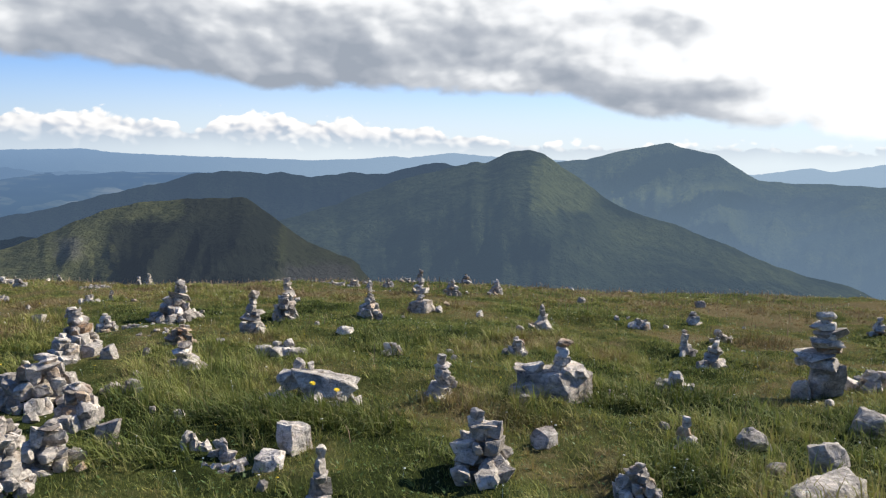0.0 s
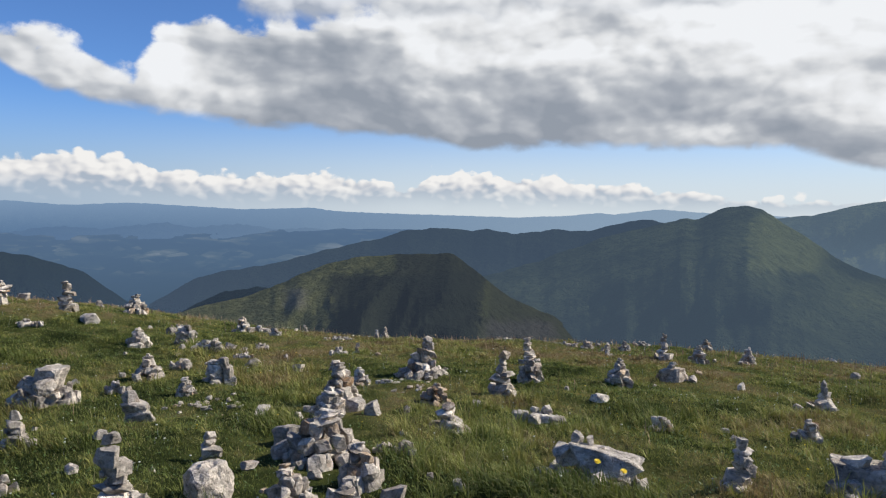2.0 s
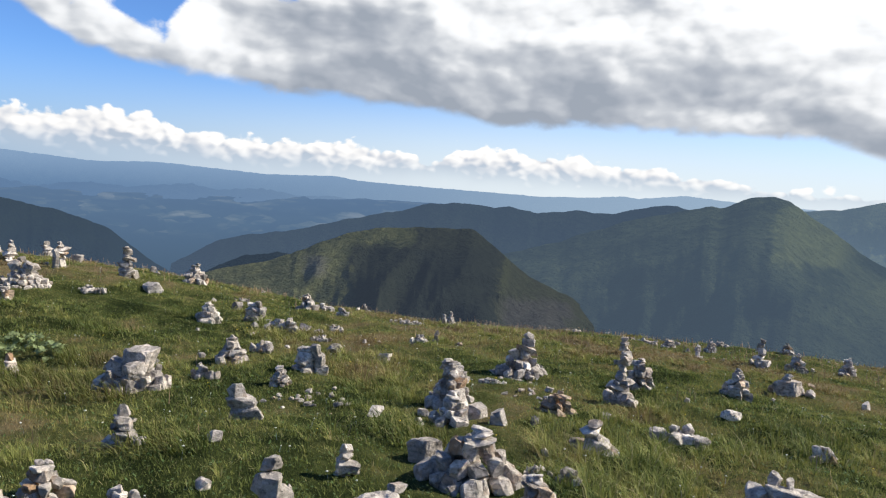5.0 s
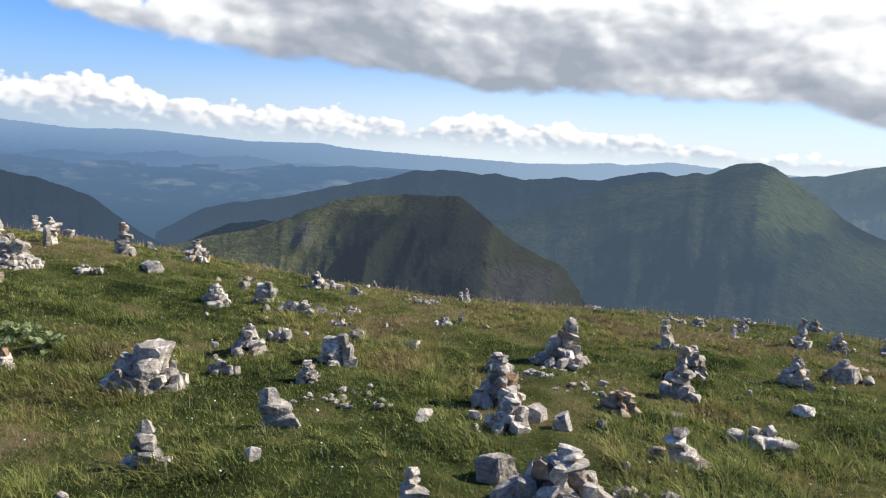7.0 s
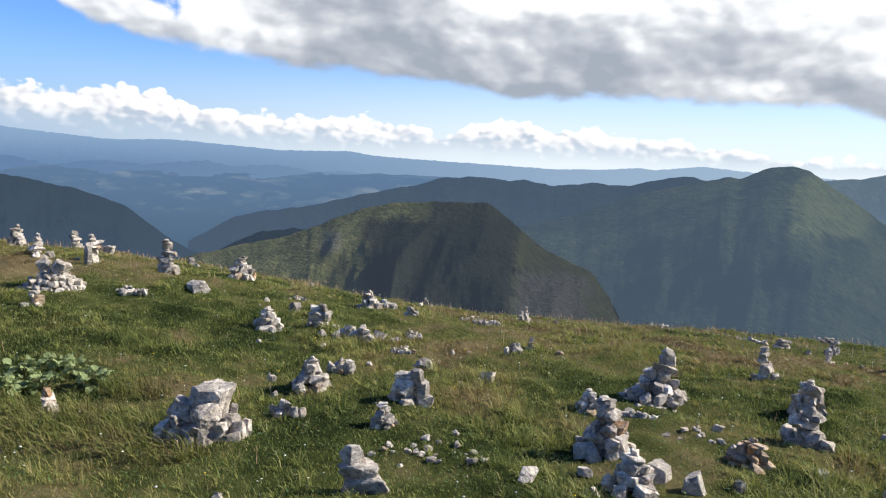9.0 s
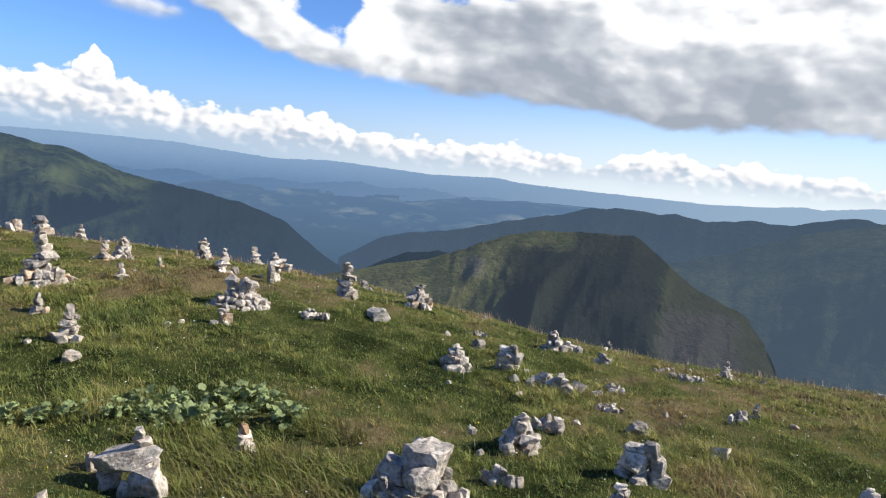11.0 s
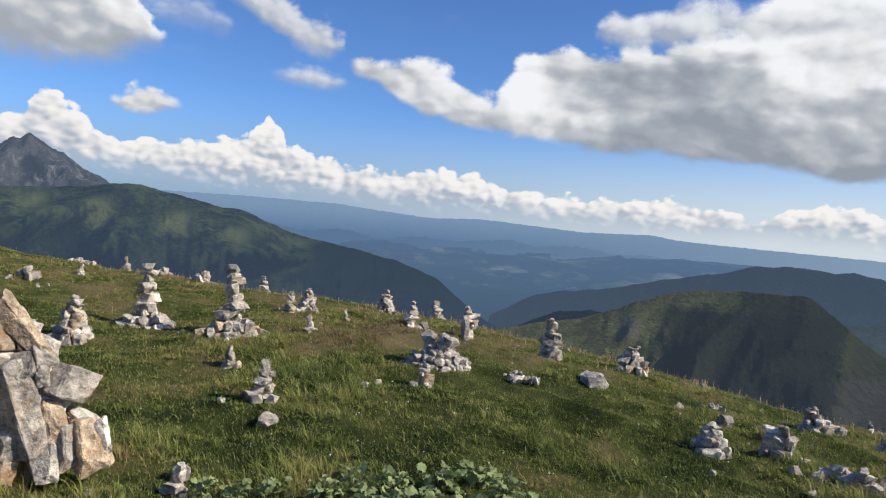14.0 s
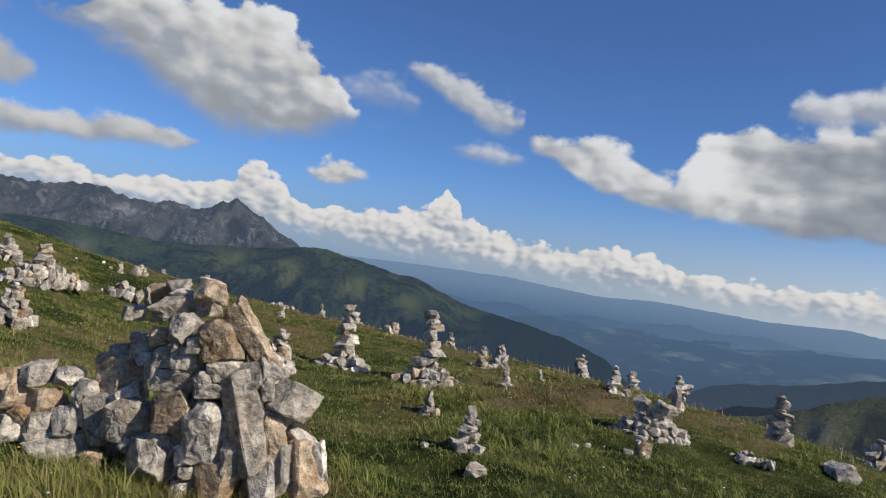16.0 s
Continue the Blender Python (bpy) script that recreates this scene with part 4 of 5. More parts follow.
        for dx, dy, q in ((-0.50, -0.05, 0.20), (-0.36, 0.10, 0.24), (-0.20, -0.22, 0.16), (0.16, -0.26, 0.18), (0.50, -0.10, 0.16)):
            stone(root, dx * w, dy * w, -0.05, q * w * 1.3, q * w, h * dice.uniform(0.3, 0.55), tip=16)
        stone(root, -0.10 * w, 0.02 * w, h * 0.36, w * 0.55, w * 0.36, h * 0.26, turn=-20, tip=4, tag="grey", big=True, lean=-12)
        for dx, dy, s in ((-0.42, 0.0, 0.26), (-0.30, -0.16, 0.2), (0.0, -0.2, 0.2), (0.3, -0.2, 0.24), (0.42, 0.0, 0.22), (-0.1, 0.15, 0.3)):
            stone(root, dx * w, dy * w, -0.05, s * w, s * w * 0.8, h * dice.uniform(0.32, 0.5), tip=12)
        stone(root, -0.14 * w, 0, h * 0.62, w * 0.16, w * 0.1, h * 0.38, tip=14)
        stone(root, 0.02 * w, 0, h * 0.60, w * 0.10, w * 0.06, h * 0.32, tip=14, tag="white")
        stone(root, -0.28 * w, 0, h * 0.5, w * 0.3, w * 0.2, h * 0.2, tip=12)
        label = "great tilted grey slab propped on stones above tall grass"
    return tagged(root, label, "cairn", group="cairns on the mountain top")


cairn("stack", -2.46, 11.75, 0.41, 0.26)
cairn("pile", -2.19, 10.19, 0.37, 0.41)
cairn("stack", -2.35, 9.06, 0.54, 0.37)
cairn("heap", -3.66, 10.00, 0.60, 0.83)
cairn("brown", -2.91, 8.08, 0.24, 0.38)
cairn("stack", -2.43, 6.86, 0.26, 0.32)
cairn("slabrock", -1.08, 5.98, 0.38, 0.73)
cairn("row", -1.73, 7.89, 0.19, 0.51)
cairn("pile", -1.04, 10.50, 0.36, 0.38)
cairn("boulder", -0.28, 11.45, 0.27, 0.46)
cairn("stack", -0.41, 13.81, 0.45, 0.28)
cairn("pile", 0.20, 14.16, 0.31, 0.33)
cairn("pile", 0.59, 17.91, 0.25, 0.30)
cairn("pile", 1.10, 14.78, 0.32, 0.30)
cairn("pile", -1.84, 15.35, 0.17, 0.31)
cairn("pile", -1.11, 15.20, 0.19, 0.24)
cairn("row", -3.89, 17.00, 0.16, 0.40)
cairn("row", -2.30, 15.49, 0.12, 0.48)
cairn("stack", -6.20, 14.98, 0.18, 0.18)
cairn("stack", -8.41, 16.10, 0.17, 0.20)
cairn("row", -6.51, 13.89, 0.12, 0.43)
cairn("stack", -5.40, 11.95, 0.17, 0.14)
cairn("row", -0.80, 17.28, 0.16, 0.35)
cairn("stack", 0.01, 6.08, 0.41, 0.27)
cairn("perch", 0.95, 6.21, 0.50, 0.76)
cairn("stack", 1.42, 10.25, 0.36, 0.28)
cairn("pile", 0.85, 8.08, 0.23, 0.27)
cairn("pile", 0.25, 4.33, 0.41, 0.43)
cairn("rock", 0.72, 4.91, 0.12, 0.19)
cairn("pile", 1.15, 4.12, 0.21, 0.28)
cairn("row", -0.55, 7.83, 0.19, 0.26)
cairn("stack", -0.66, 3.88, 0.35, 0.16)
cairn("row", -1.40, 4.57, 0.24, 0.17)
cairn("row", -1.61, 4.65, 0.19, 0.18)
cairn("rock", -0.95, 4.60, 0.18, 0.24)
cairn("rock", -1.04, 4.38, 0.11, 0.23)
cairn("row", -1.34, 4.44, 0.07, 0.27)
cairn("row", 3.05, 11.10, 0.20, 0.31)
cairn("stack", 3.01, 8.97, 0.31, 0.22)
cairn("stack", 3.10, 8.22, 0.35, 0.28)
cairn("row", 4.00, 10.27, 0.29, 0.31)
cairn("stack", 4.16, 11.98, 0.22, 0.32)
cairn("rock", 5.06, 14.25, 0.14, 0.23)
cairn("row", 2.10, 6.59, 0.23, 0.33)
cairn("stack", 1.69, 4.94, 0.22, 0.17)
cairn("cap", 3.54, 6.68, 0.80, 0.60)
cairn("rock", 2.19, 4.96, 0.13, 0.27)
cairn("rock", 2.46, 4.45, 0.38, 0.25)
cairn("rock", 3.19, 5.32, 0.20, 0.36)
cairn("row", 4.13, 6.83, 0.29, 0.42)
cairn("slab", 2.17, 3.94, 0.10, 0.67)
cairn("stack", 6.96, 11.55, 0.29, 0.23)
cairn("rock", -1.20, 9.02, 0.09, 0.23)
cairn("rock", 0.60, 11.32, 0.19, 0.14)
cairn("rock", 2.72, 14.18, 0.29, 0.18)
cairn("rock", 2.98, 16.88, 0.11, 0.16)
cairn("rock", 4.69, 18.12, 0.12, 0.14)
cairn("rock", 6.90, 16.63, 0.11, 0.14)
cairn("stack", -1.37, 13.99, 0.22, 0.20)
cairn("rock", -3.30, 7.20, 0.15, 0.19)
cairn("row", -2.49, 5.85, 0.13, 0.17)
cairn("row", -2.75, 6.02, 0.09, 0.18)
cairn("rock", -2.25, 4.84, 0.13, 0.19)
cairn("row", -3.78, 8.96, 0.08, 0.26)
cairn("rock", 0.70, 5.88, 0.09, 0.10)
cairn("pile", -4.28, 9.25, 0.23, 0.27)
cairn("pile", -3.97, 7.91, 0.47, 0.48)
cairn("pile", -3.71, 7.10, 0.28, 0.35)
cairn("rock", -3.54, 7.35, 0.13, 0.22)
cairn("rock", -3.87, 9.24, 0.08, 0.14)
cairn("pile", -3.15, 5.68, 0.39, 0.69)
cairn("rock", -3.45, 5.60, 0.20, 0.17)
cairn("pile", -2.60, 5.13, 0.30, 0.35)
cairn("pile", -2.42, 4.35, 0.31, 0.39)
cairn("slab", -3.59, 6.01, 0.17, 0.33)
cairn("pile", -2.81, 4.47, 0.30, 0.34)
cairn("pile", -2.40, 3.88, 0.34, 0.30)
cairn("stack", -3.83, 4.13, 0.49, 0.31)
cairn("rock", -3.68, 4.22, 0.16, 0.14)
cairn("rock", -3.33, 4.42, 0.24, 0.33)
cairn("row", -2.93, 4.80, 0.17, 0.28)
cairn("stack", -4.00, 5.40, 0.22, 0.21)
cairn("tile", -4.40, 6.93, 0.11, 0.14)
cairn("boulder", -4.87, 3.36, 0.40, 0.42)
cairn("stack", -4.62, 3.55, 0.27, 0.26)
cairn("pile", -5.30, 4.08, 0.23, 0.29)
cairn("row", -4.82, 4.22, 0.20, 0.30)
cairn("stack", -5.76, 5.29, 0.32, 0.24)
cairn("block", -7.06, 6.96, 0.45, 0.79)
cairn("slabpile", -5.40, 6.34, 0.32, 0.37)
cairn("row", -6.77, 7.73, 0.17, 0.35)
cairn("pile", -5.83, 7.75, 0.21, 0.24)
cairn("boulderpile", -5.90, 8.55, 0.36, 0.42)
cairn("pile", -6.96, 8.56, 0.34, 0.40)
cairn("row", -6.96, 9.30, 0.16, 0.29)
cairn("pile", -8.80, 10.75, 0.33, 0.41)
cairn("boulderpile", -8.37, 11.40, 0.34, 0.38)
cairn("row", -7.58, 10.95, 0.26, 0.58)
cairn("pile", -8.60, 13.70, 0.33, 0.39)
cairn("row", -8.56, 14.35, 0.19, 0.43)
cairn("pile", -11.20, 13.75, 0.43, 0.53)
cairn("rock", -10.83, 12.05, 0.18, 0.37)
cairn("stack", -12.00, 12.70, 0.62, 0.45)
cairn("row", -11.46, 11.13, 0.14, 0.52)
cairn("slim", -13.45, 12.55, 0.52, 0.42)
cairn("standing", -13.25, 12.20, 0.38, 0.13)
cairn("heap", -12.45, 10.70, 0.46, 0.91)
cairn("stack", -14.44, 12.31, 0.41, 0.38)
cairn("pile", -16.50, 13.70, 0.49, 0.43)
cairn("stack", -11.90, 9.85, 0.28, 0.26)
cairn("rock", -13.56, 15.40, 0.24, 0.21)
cairn("rock", -15.31, 14.91, 0.22, 0.25)
cairn("stack", -16.52, 15.22, 0.43, 0.38)
cairn("stack", -15.68, 11.91, 0.21, 0.16)
cairn("stack", -14.90, 10.50, 0.26, 0.23)
cairn("pile", -16.82, 12.01, 0.43, 0.40)
cairn("stack", -16.70, 11.50, 0.39, 0.28)
cairn("tower", -15.50, 9.55, 1.01, 0.97)
cairn("tower", -16.90, 8.95, 0.98, 0.91)
cairn("stack", -20.80, 13.83, 0.41, 0.32)
cairn("row", -22.01, 13.03, 0.30, 0.69)
cairn("row", -22.84, 12.40, 0.30, 0.73)
cairn("stack", -12.50, 8.00, 0.40, 0.34)
cairn("rock", -11.89, 7.62, 0.08, 0.23)
cairn("stack", -13.99, 8.55, 0.26, 0.24)
cairn("stack", -10.87, 6.14, 0.24, 0.20)
cairn("lean", -8.70, 5.95, 0.46, 0.64)
cairn("stack", -8.70, 6.99, 0.26, 0.23)
cairn("pile", -6.26, 15.64, 0.32, 0.24)
cairn("row", -5.50, 11.39, 0.21, 0.24)
cairn("rock", -5.45, 9.89, 0.12, 0.20)
cairn("row", -7.07, 14.65, 0.11, 0.33)
cairn("row", -7.68, 13.33, 0.20, 0.28)
cairn("row", -6.77, 10.62, 0.09, 0.29)
cairn("rock", -6.31, 10.15, 0.10, 0.23)
cairn("row", -6.99, 11.58, 0.10, 0.28)
cairn("rock", -7.74, 10.34, 0.04, 0.09)
cairn("rock", -9.21, 12.14, 0.14, 0.19)
cairn("row", -9.68, 13.11, 0.10, 0.34)
cairn("rock", -11.06, 16.17, 0.11, 0.11)
cairn("rock", -5.69, 15.81, 0.12, 0.10)
cairn("pile", -16.40, 7.65, 0.62, 0.58)
cairn("stack", -25.21, 9.42, 0.30, 0.27)
cairn("rock", -25.61, 8.48, 0.18, 0.18)
cairn("pile", -24.34, 7.62, 0.25, 0.36)
cairn("row", -21.29, 8.84, 0.29, 0.46)
cairn("stack", -21.95, 10.10, 0.23, 0.18)
cairn("row", -24.35, 10.98, 0.15, 0.89)
cairn("stack", -23.47, 11.77, 0.38, 0.20)
cairn("row", -21.52, 12.61, 0.30, 0.57)
cairn("rock", -11.08, 6.26, 0.15, 0.14)
cairn("heap", -20.85, 5.2, 0.64, 1.4)
cairn("pile", -21.86, 4.75, 0.46, 0.51)
cairn("rock", -13.07, 14.94, 0.12, 0.12)
cairn("pile", -17.43, 4.49, 0.50, 0.60)
cairn("row", -21.17, 6.59, 0.36, 0.81)
cairn("stack", -23.69, 7.05, 0.24, 0.18)
cairn("rock", -23.76, 7.37, 0.19, 0.27)
cairn("row", -24.04, 10.99, 0.11, 0.86)

def laid(x, y, z, w, h, roll, tag):
    """A block of the great cairn, by its middle, its width and height as it faces the path, and its lean."""
    ob = new("stone", BIG[tag][dice.choice((1, 2, 4, 5, 7, 8))])
    ob.matrix_basis = pose(x, y, z, dice.uniform(-10, 10), roll, FACE + dice.uniform(-14, 14)) @ Matrix.Diagonal((w * 1.08, max(0.16, min(w, h) * 1.2), h * 1.08, 1)) @ pose(0, 0, -0.5)
    ob.parent = big


FACE = 70.1
big = new("cairn")
big.matrix_basis = pose(-11.85, 5.20, float(ground_z(-11.85, 5.20)))
tagged(big, "chest-high cairn of rough grey and rusty blocks", "cairn", group="cairns on the mountain top")
laid(-0.17, -0.30, 1.34, 0.16, 0.08, -8, "grey")
laid(0.18, -0.18, 1.34, 0.23, 0.15, 10, "brown")
laid(-0.34, -0.37, 1.26, 0.20, 0.15, -8, "brown")
laid(-0.33, -0.45, 1.24, 0.05, 0.12, -16, "white")
laid(-0.02, -0.31, 1.29, 0.16, 0.07, -8, "grey")
laid(-0.00, -0.29, 1.21, 0.45, 0.16, -12, "grey")
laid(-0.42, -0.50, 1.11, 0.17, 0.10, 0, "grey")
laid(-0.10, -0.41, 0.99, 0.13, 0.12, -18, "brown")
laid(-0.38, -0.47, 0.94, 0.10, 0.09, -8, "white")
laid(-0.21, -0.43, 0.92, 0.24, 0.14, -8, "grey")
laid(0.05, -0.29, 1.06, 0.24, 0.23, -8, "grey")
laid(0.22, -0.10, 1.02, 0.31, 0.28, -12, "brown")
laid(0.34, 0.07, 1.07, 0.18, 0.52, -38, "brown")
laid(0.40, 0.18, 0.90, 0.16, 0.24, -22, "white")
laid(0.07, -0.32, 0.97, 0.10, 0.10, -8, "grey")
laid(0.18, -0.25, 0.98, 0.10, 0.11, -8, "grey")
laid(-0.46, -0.55, 0.82, 0.15, 0.13, -8, "grey")
laid(-0.16, -0.44, 0.84, 0.17, 0.08, -8, "white")
laid(-0.01, -0.36, 0.87, 0.16, 0.14, -8, "grey")
laid(0.11, -0.24, 0.87, 0.27, 0.15, 6, "white")
laid(0.10, -0.30, 0.83, 0.12, 0.10, -8, "white")
laid(0.27, -0.04, 0.84, 0.28, 0.16, 0, "grey")
laid(0.37, 0.10, 0.83, 0.20, 0.18, -8, "grey")
laid(-0.44, -0.52, 0.65, 0.35, 0.33, -2, "brown")
laid(-0.27, -0.52, 0.55, 0.20, 0.14, -33, "white")
laid(-0.06, -0.41, 0.77, 0.15, 0.13, -8, "grey")
laid(0.03, -0.31, 0.73, 0.27, 0.15, -3, "grey")
laid(0.23, -0.18, 0.74, 0.12, 0.16, -8, "grey")
laid(0.25, -0.14, 0.70, 0.17, 0.09, -8, "grey")
laid(0.44, 0.38, 0.67, 0.34, 0.24, 26, "grey")
laid(0.44, 0.25, 0.56, 0.24, 0.09, 14, "grey")
laid(0.44, 0.17, 0.75, 0.10, 0.16, -8, "grey")
laid(0.06, -0.30, 0.53, 0.24, 0.27, -11, "brown")
laid(0.22, -0.12, 0.42, 0.28, 0.41, 2, "white")
laid(0.36, 0.09, 0.54, 0.26, 0.66, -17, "grey")
laid(-0.23, -0.48, 0.40, 0.36, 0.31, 10, "grey")
laid(-0.40, -0.64, 0.39, 0.23, 0.34, -8, "grey")
laid(-0.03, -0.37, 0.32, 0.24, 0.09, -13, "white")
laid(-0.02, -0.35, 0.19, 0.35, 0.31, -8, "grey")
laid(-0.17, -0.50, 0.26, 0.13, 0.13, -8, "grey")
laid(0.19, -0.19, 0.27, 0.20, 0.12, -8, "white")
laid(0.21, -0.20, 0.16, 0.14, 0.08, -8, "grey")
laid(0.29, -0.02, 0.13, 0.29, 0.27, -2, "brown")
laid(0.47, 0.25, 0.42, 0.18, 0.34, -20, "brown")
laid(0.46, 0.23, 0.16, 0.23, 0.28, -8, "white")
laid(0.53, 0.48, 0.24, 0.26, 0.41, -16, "brown")
laid(0.49, 0.44, 0.44, 0.27, 0.10, 26, "white")
laid(0.58, 0.55, 0.31, 0.11, 0.24, -16, "white")
laid(0.19, -0.22, 0.04, 0.15, 0.11, -8, "white")
laid(0.38, 0.04, 0.29, 0.18, 0.22, -8, "grey")
laid(0.50, 0.33, 0.25, 0.22, 0.33, -8, "grey")
laid(-0.73, -1.00, 0.62, 0.23, 0.15, -8, "grey")
laid(-0.60, -0.83, 0.62, 0.22, 0.14, -8, "white")
laid(-0.83, -1.17, 0.56, 0.19, 0.15, -8, "brown")
laid(-0.79, -1.12, 0.45, 0.25, 0.17, -8, "brown")
laid(-0.65, -0.93, 0.44, 0.28, 0.18, -13, "brown")
laid(-0.47, -0.71, 0.47, 0.21, 0.31, -8, "grey")
laid(-0.68, -1.08, 0.34, 0.15, 0.13, -8, "brown")
laid(-0.71, -1.12, 0.24, 0.21, 0.19, -8, "white")
laid(-0.61, -0.96, 0.31, 0.21, 0.14, -8, "grey")
laid(-0.51, -0.81, 0.34, 0.22, 0.20, -8, "white")
laid(-0.57, -0.91, 0.19, 0.29, 0.16, -8, "grey")
laid(-0.51, -0.84, 0.16, 0.44, 0.18, -14, "grey")
laid(-0.32, -0.68, 0.13, 0.16, 0.10, -2, "brown")
laid(-0.92, -1.30, 0.47, 0.23, 0.19, -8, "grey")
laid(-0.88, -1.30, 0.28, 0.27, 0.23, -8, "white")
laid(-0.98, -1.41, 0.34, 0.27, 0.23, -8, "brown")
laid(-0.80, -1.26, 0.11, 0.26, 0.19, -8, "grey")
laid(-0.94, -1.42, 0.12, 0.30, 0.23, -8, "grey")
for z, w, h in ((-0.10, 0.84, 0.60), (0.34, 0.66, 0.46), (0.70, 0.42, 0.36), (0.98, 0.28, 0.20)):
    stone(big, -0.04, 0.08, z, w, w * 0.9, h, tip=3, tag="grey", big=True)
for i in range(70):
    f = dice.random()
    a, r = dice.uniform(0, 6.28), (0.72 * (1 - f) + 0.16) * dice.uniform(0.3, 0.70)
    s = dice.uniform(0.18, 0.34)
    stone(big, r * math.cos(a) - 0.1, r * math.sin(a) + 0.12, f * 1.05 - 0.1, s, s * 0.8, s * 0.75, tip=25, big=True)
for i in range(16):
    f, s = dice.random(), dice.uniform(0.18, 0.32)
    stone(big, -0.25 - 1.05 * f + dice.uniform(-0.1, 0.1), -0.35 - 0.75 * f + dice.uniform(0.05, 0.3), dice.uniform(-0.08, 0.22), s, s * 0.8, s * 0.7, tip=20, big=True)
# loose stones that have rolled from the cairns
homes = [o.matrix_basis.translation.copy() for o in scene.objects if o.name.startswith("cairn") and o.parent is None]
for i in range(150):
    home = dice.choice(homes)
    a, r = dice.uniform(0, 6.28), dice.uniform(0.25, 0.9)
    x, y, s = home.x + r * math.cos(a), home.y + r * math.sin(a), dice.uniform(0.05, 0.11)
    if walked_clear(x, y):
        ob = stone(None, x, y, float(ground_z(x, y)) - 0.02, s * 1.2, s, s * 0.7 + 0.02, tip=20)
        ob.name = "small_rock"
        tagged(ob, "fist-sized loose stone lying in the turf", "rock")

# ---- grass ----
def walked(x, y):
    """Distance from the line that is walked."""
    t = np.clip((x * -6.8 + y * 3.4) / (6.8 ** 2 + 3.4 ** 2), 0, 1)
    return np.hypot(x + 6.8 * t, y - 3.4 * t)


def worn(x, y):
    """Trodden strips, where the grass stays short."""
    w = np.exp(-((x + 3.25 + 0.2 * (y - 6)) / 0.42) ** 2) * smooth(3.8, 5.2, y) * smooth(11.5, 9, y)
    w = np.maximum(w, np.exp(-((x + 9.0) ** 2 + (y - 4.8) ** 2) / 0.9))
    w = np.maximum(w, 0.8 * np.exp(-((x + 11.4) ** 2 / 3.0 + (y - 10.9) ** 2 / 0.35)))
    return np.maximum(w, 0.8 * np.exp(-((x + 4.9) ** 2 / 0.12 + (y - 6.6) ** 2 / 0.10)))


def tall_patch(x, y):
    p = 0.40 * value_noise(0.55 * x + 3, 0.55 * y) + 0.35 * value_noise(1.5 * x, 1.5 * y + 8) + 0.25 * value_noise(3.6 * x + 1, 3.6 * y)
    return smooth(0.44, 0.66, p) * (1 - worn(x, y))


def spots(rng, n):
    """Places on the hilltop, thinning out with distance."""
    x, y = rng.uniform(-27, 10, n), rng.uniform(0.5, 23, n)
    d = walked(x, y)
    keep = rng.random(n) < np.where(d < 0.6, 0.4, np.clip(1.15 - d / 19, 0.25, 1.0))
    keep &= y > 0.55 * np.maximum(0, x) + 0.5
    return x[keep], y[keep], d[keep]


def blades(x, y, z, bx, by, length, wide, turn, rise):
    """Blades of grass bent over in two steps."""
    n = len(x)
    sx, sy = np.cos(turn) * wide, np.sin(turn) * wide
    v = np.empty((n, 5, 3), np.float32)
    for i, (f, g, up) in enumerate(((0, -1, 0), (0, 1, 0), (0.34, 0.8, 0.62), (0.34, -0.8, 0.62), (1.0, 0, 0.92))):
        v[:, i, 0], v[:, i, 1] = x + bx * length * f + sx * g, y + by * length * f + sy * g
        v[:, i, 2] = z + length * up * rise
    base = (np.arange(n) * 5)[:, None]
    return v.reshape(-1, 3), np.concatenate([base + (0, 1, 2), base + (0, 2, 3), base + (3, 2, 4)])


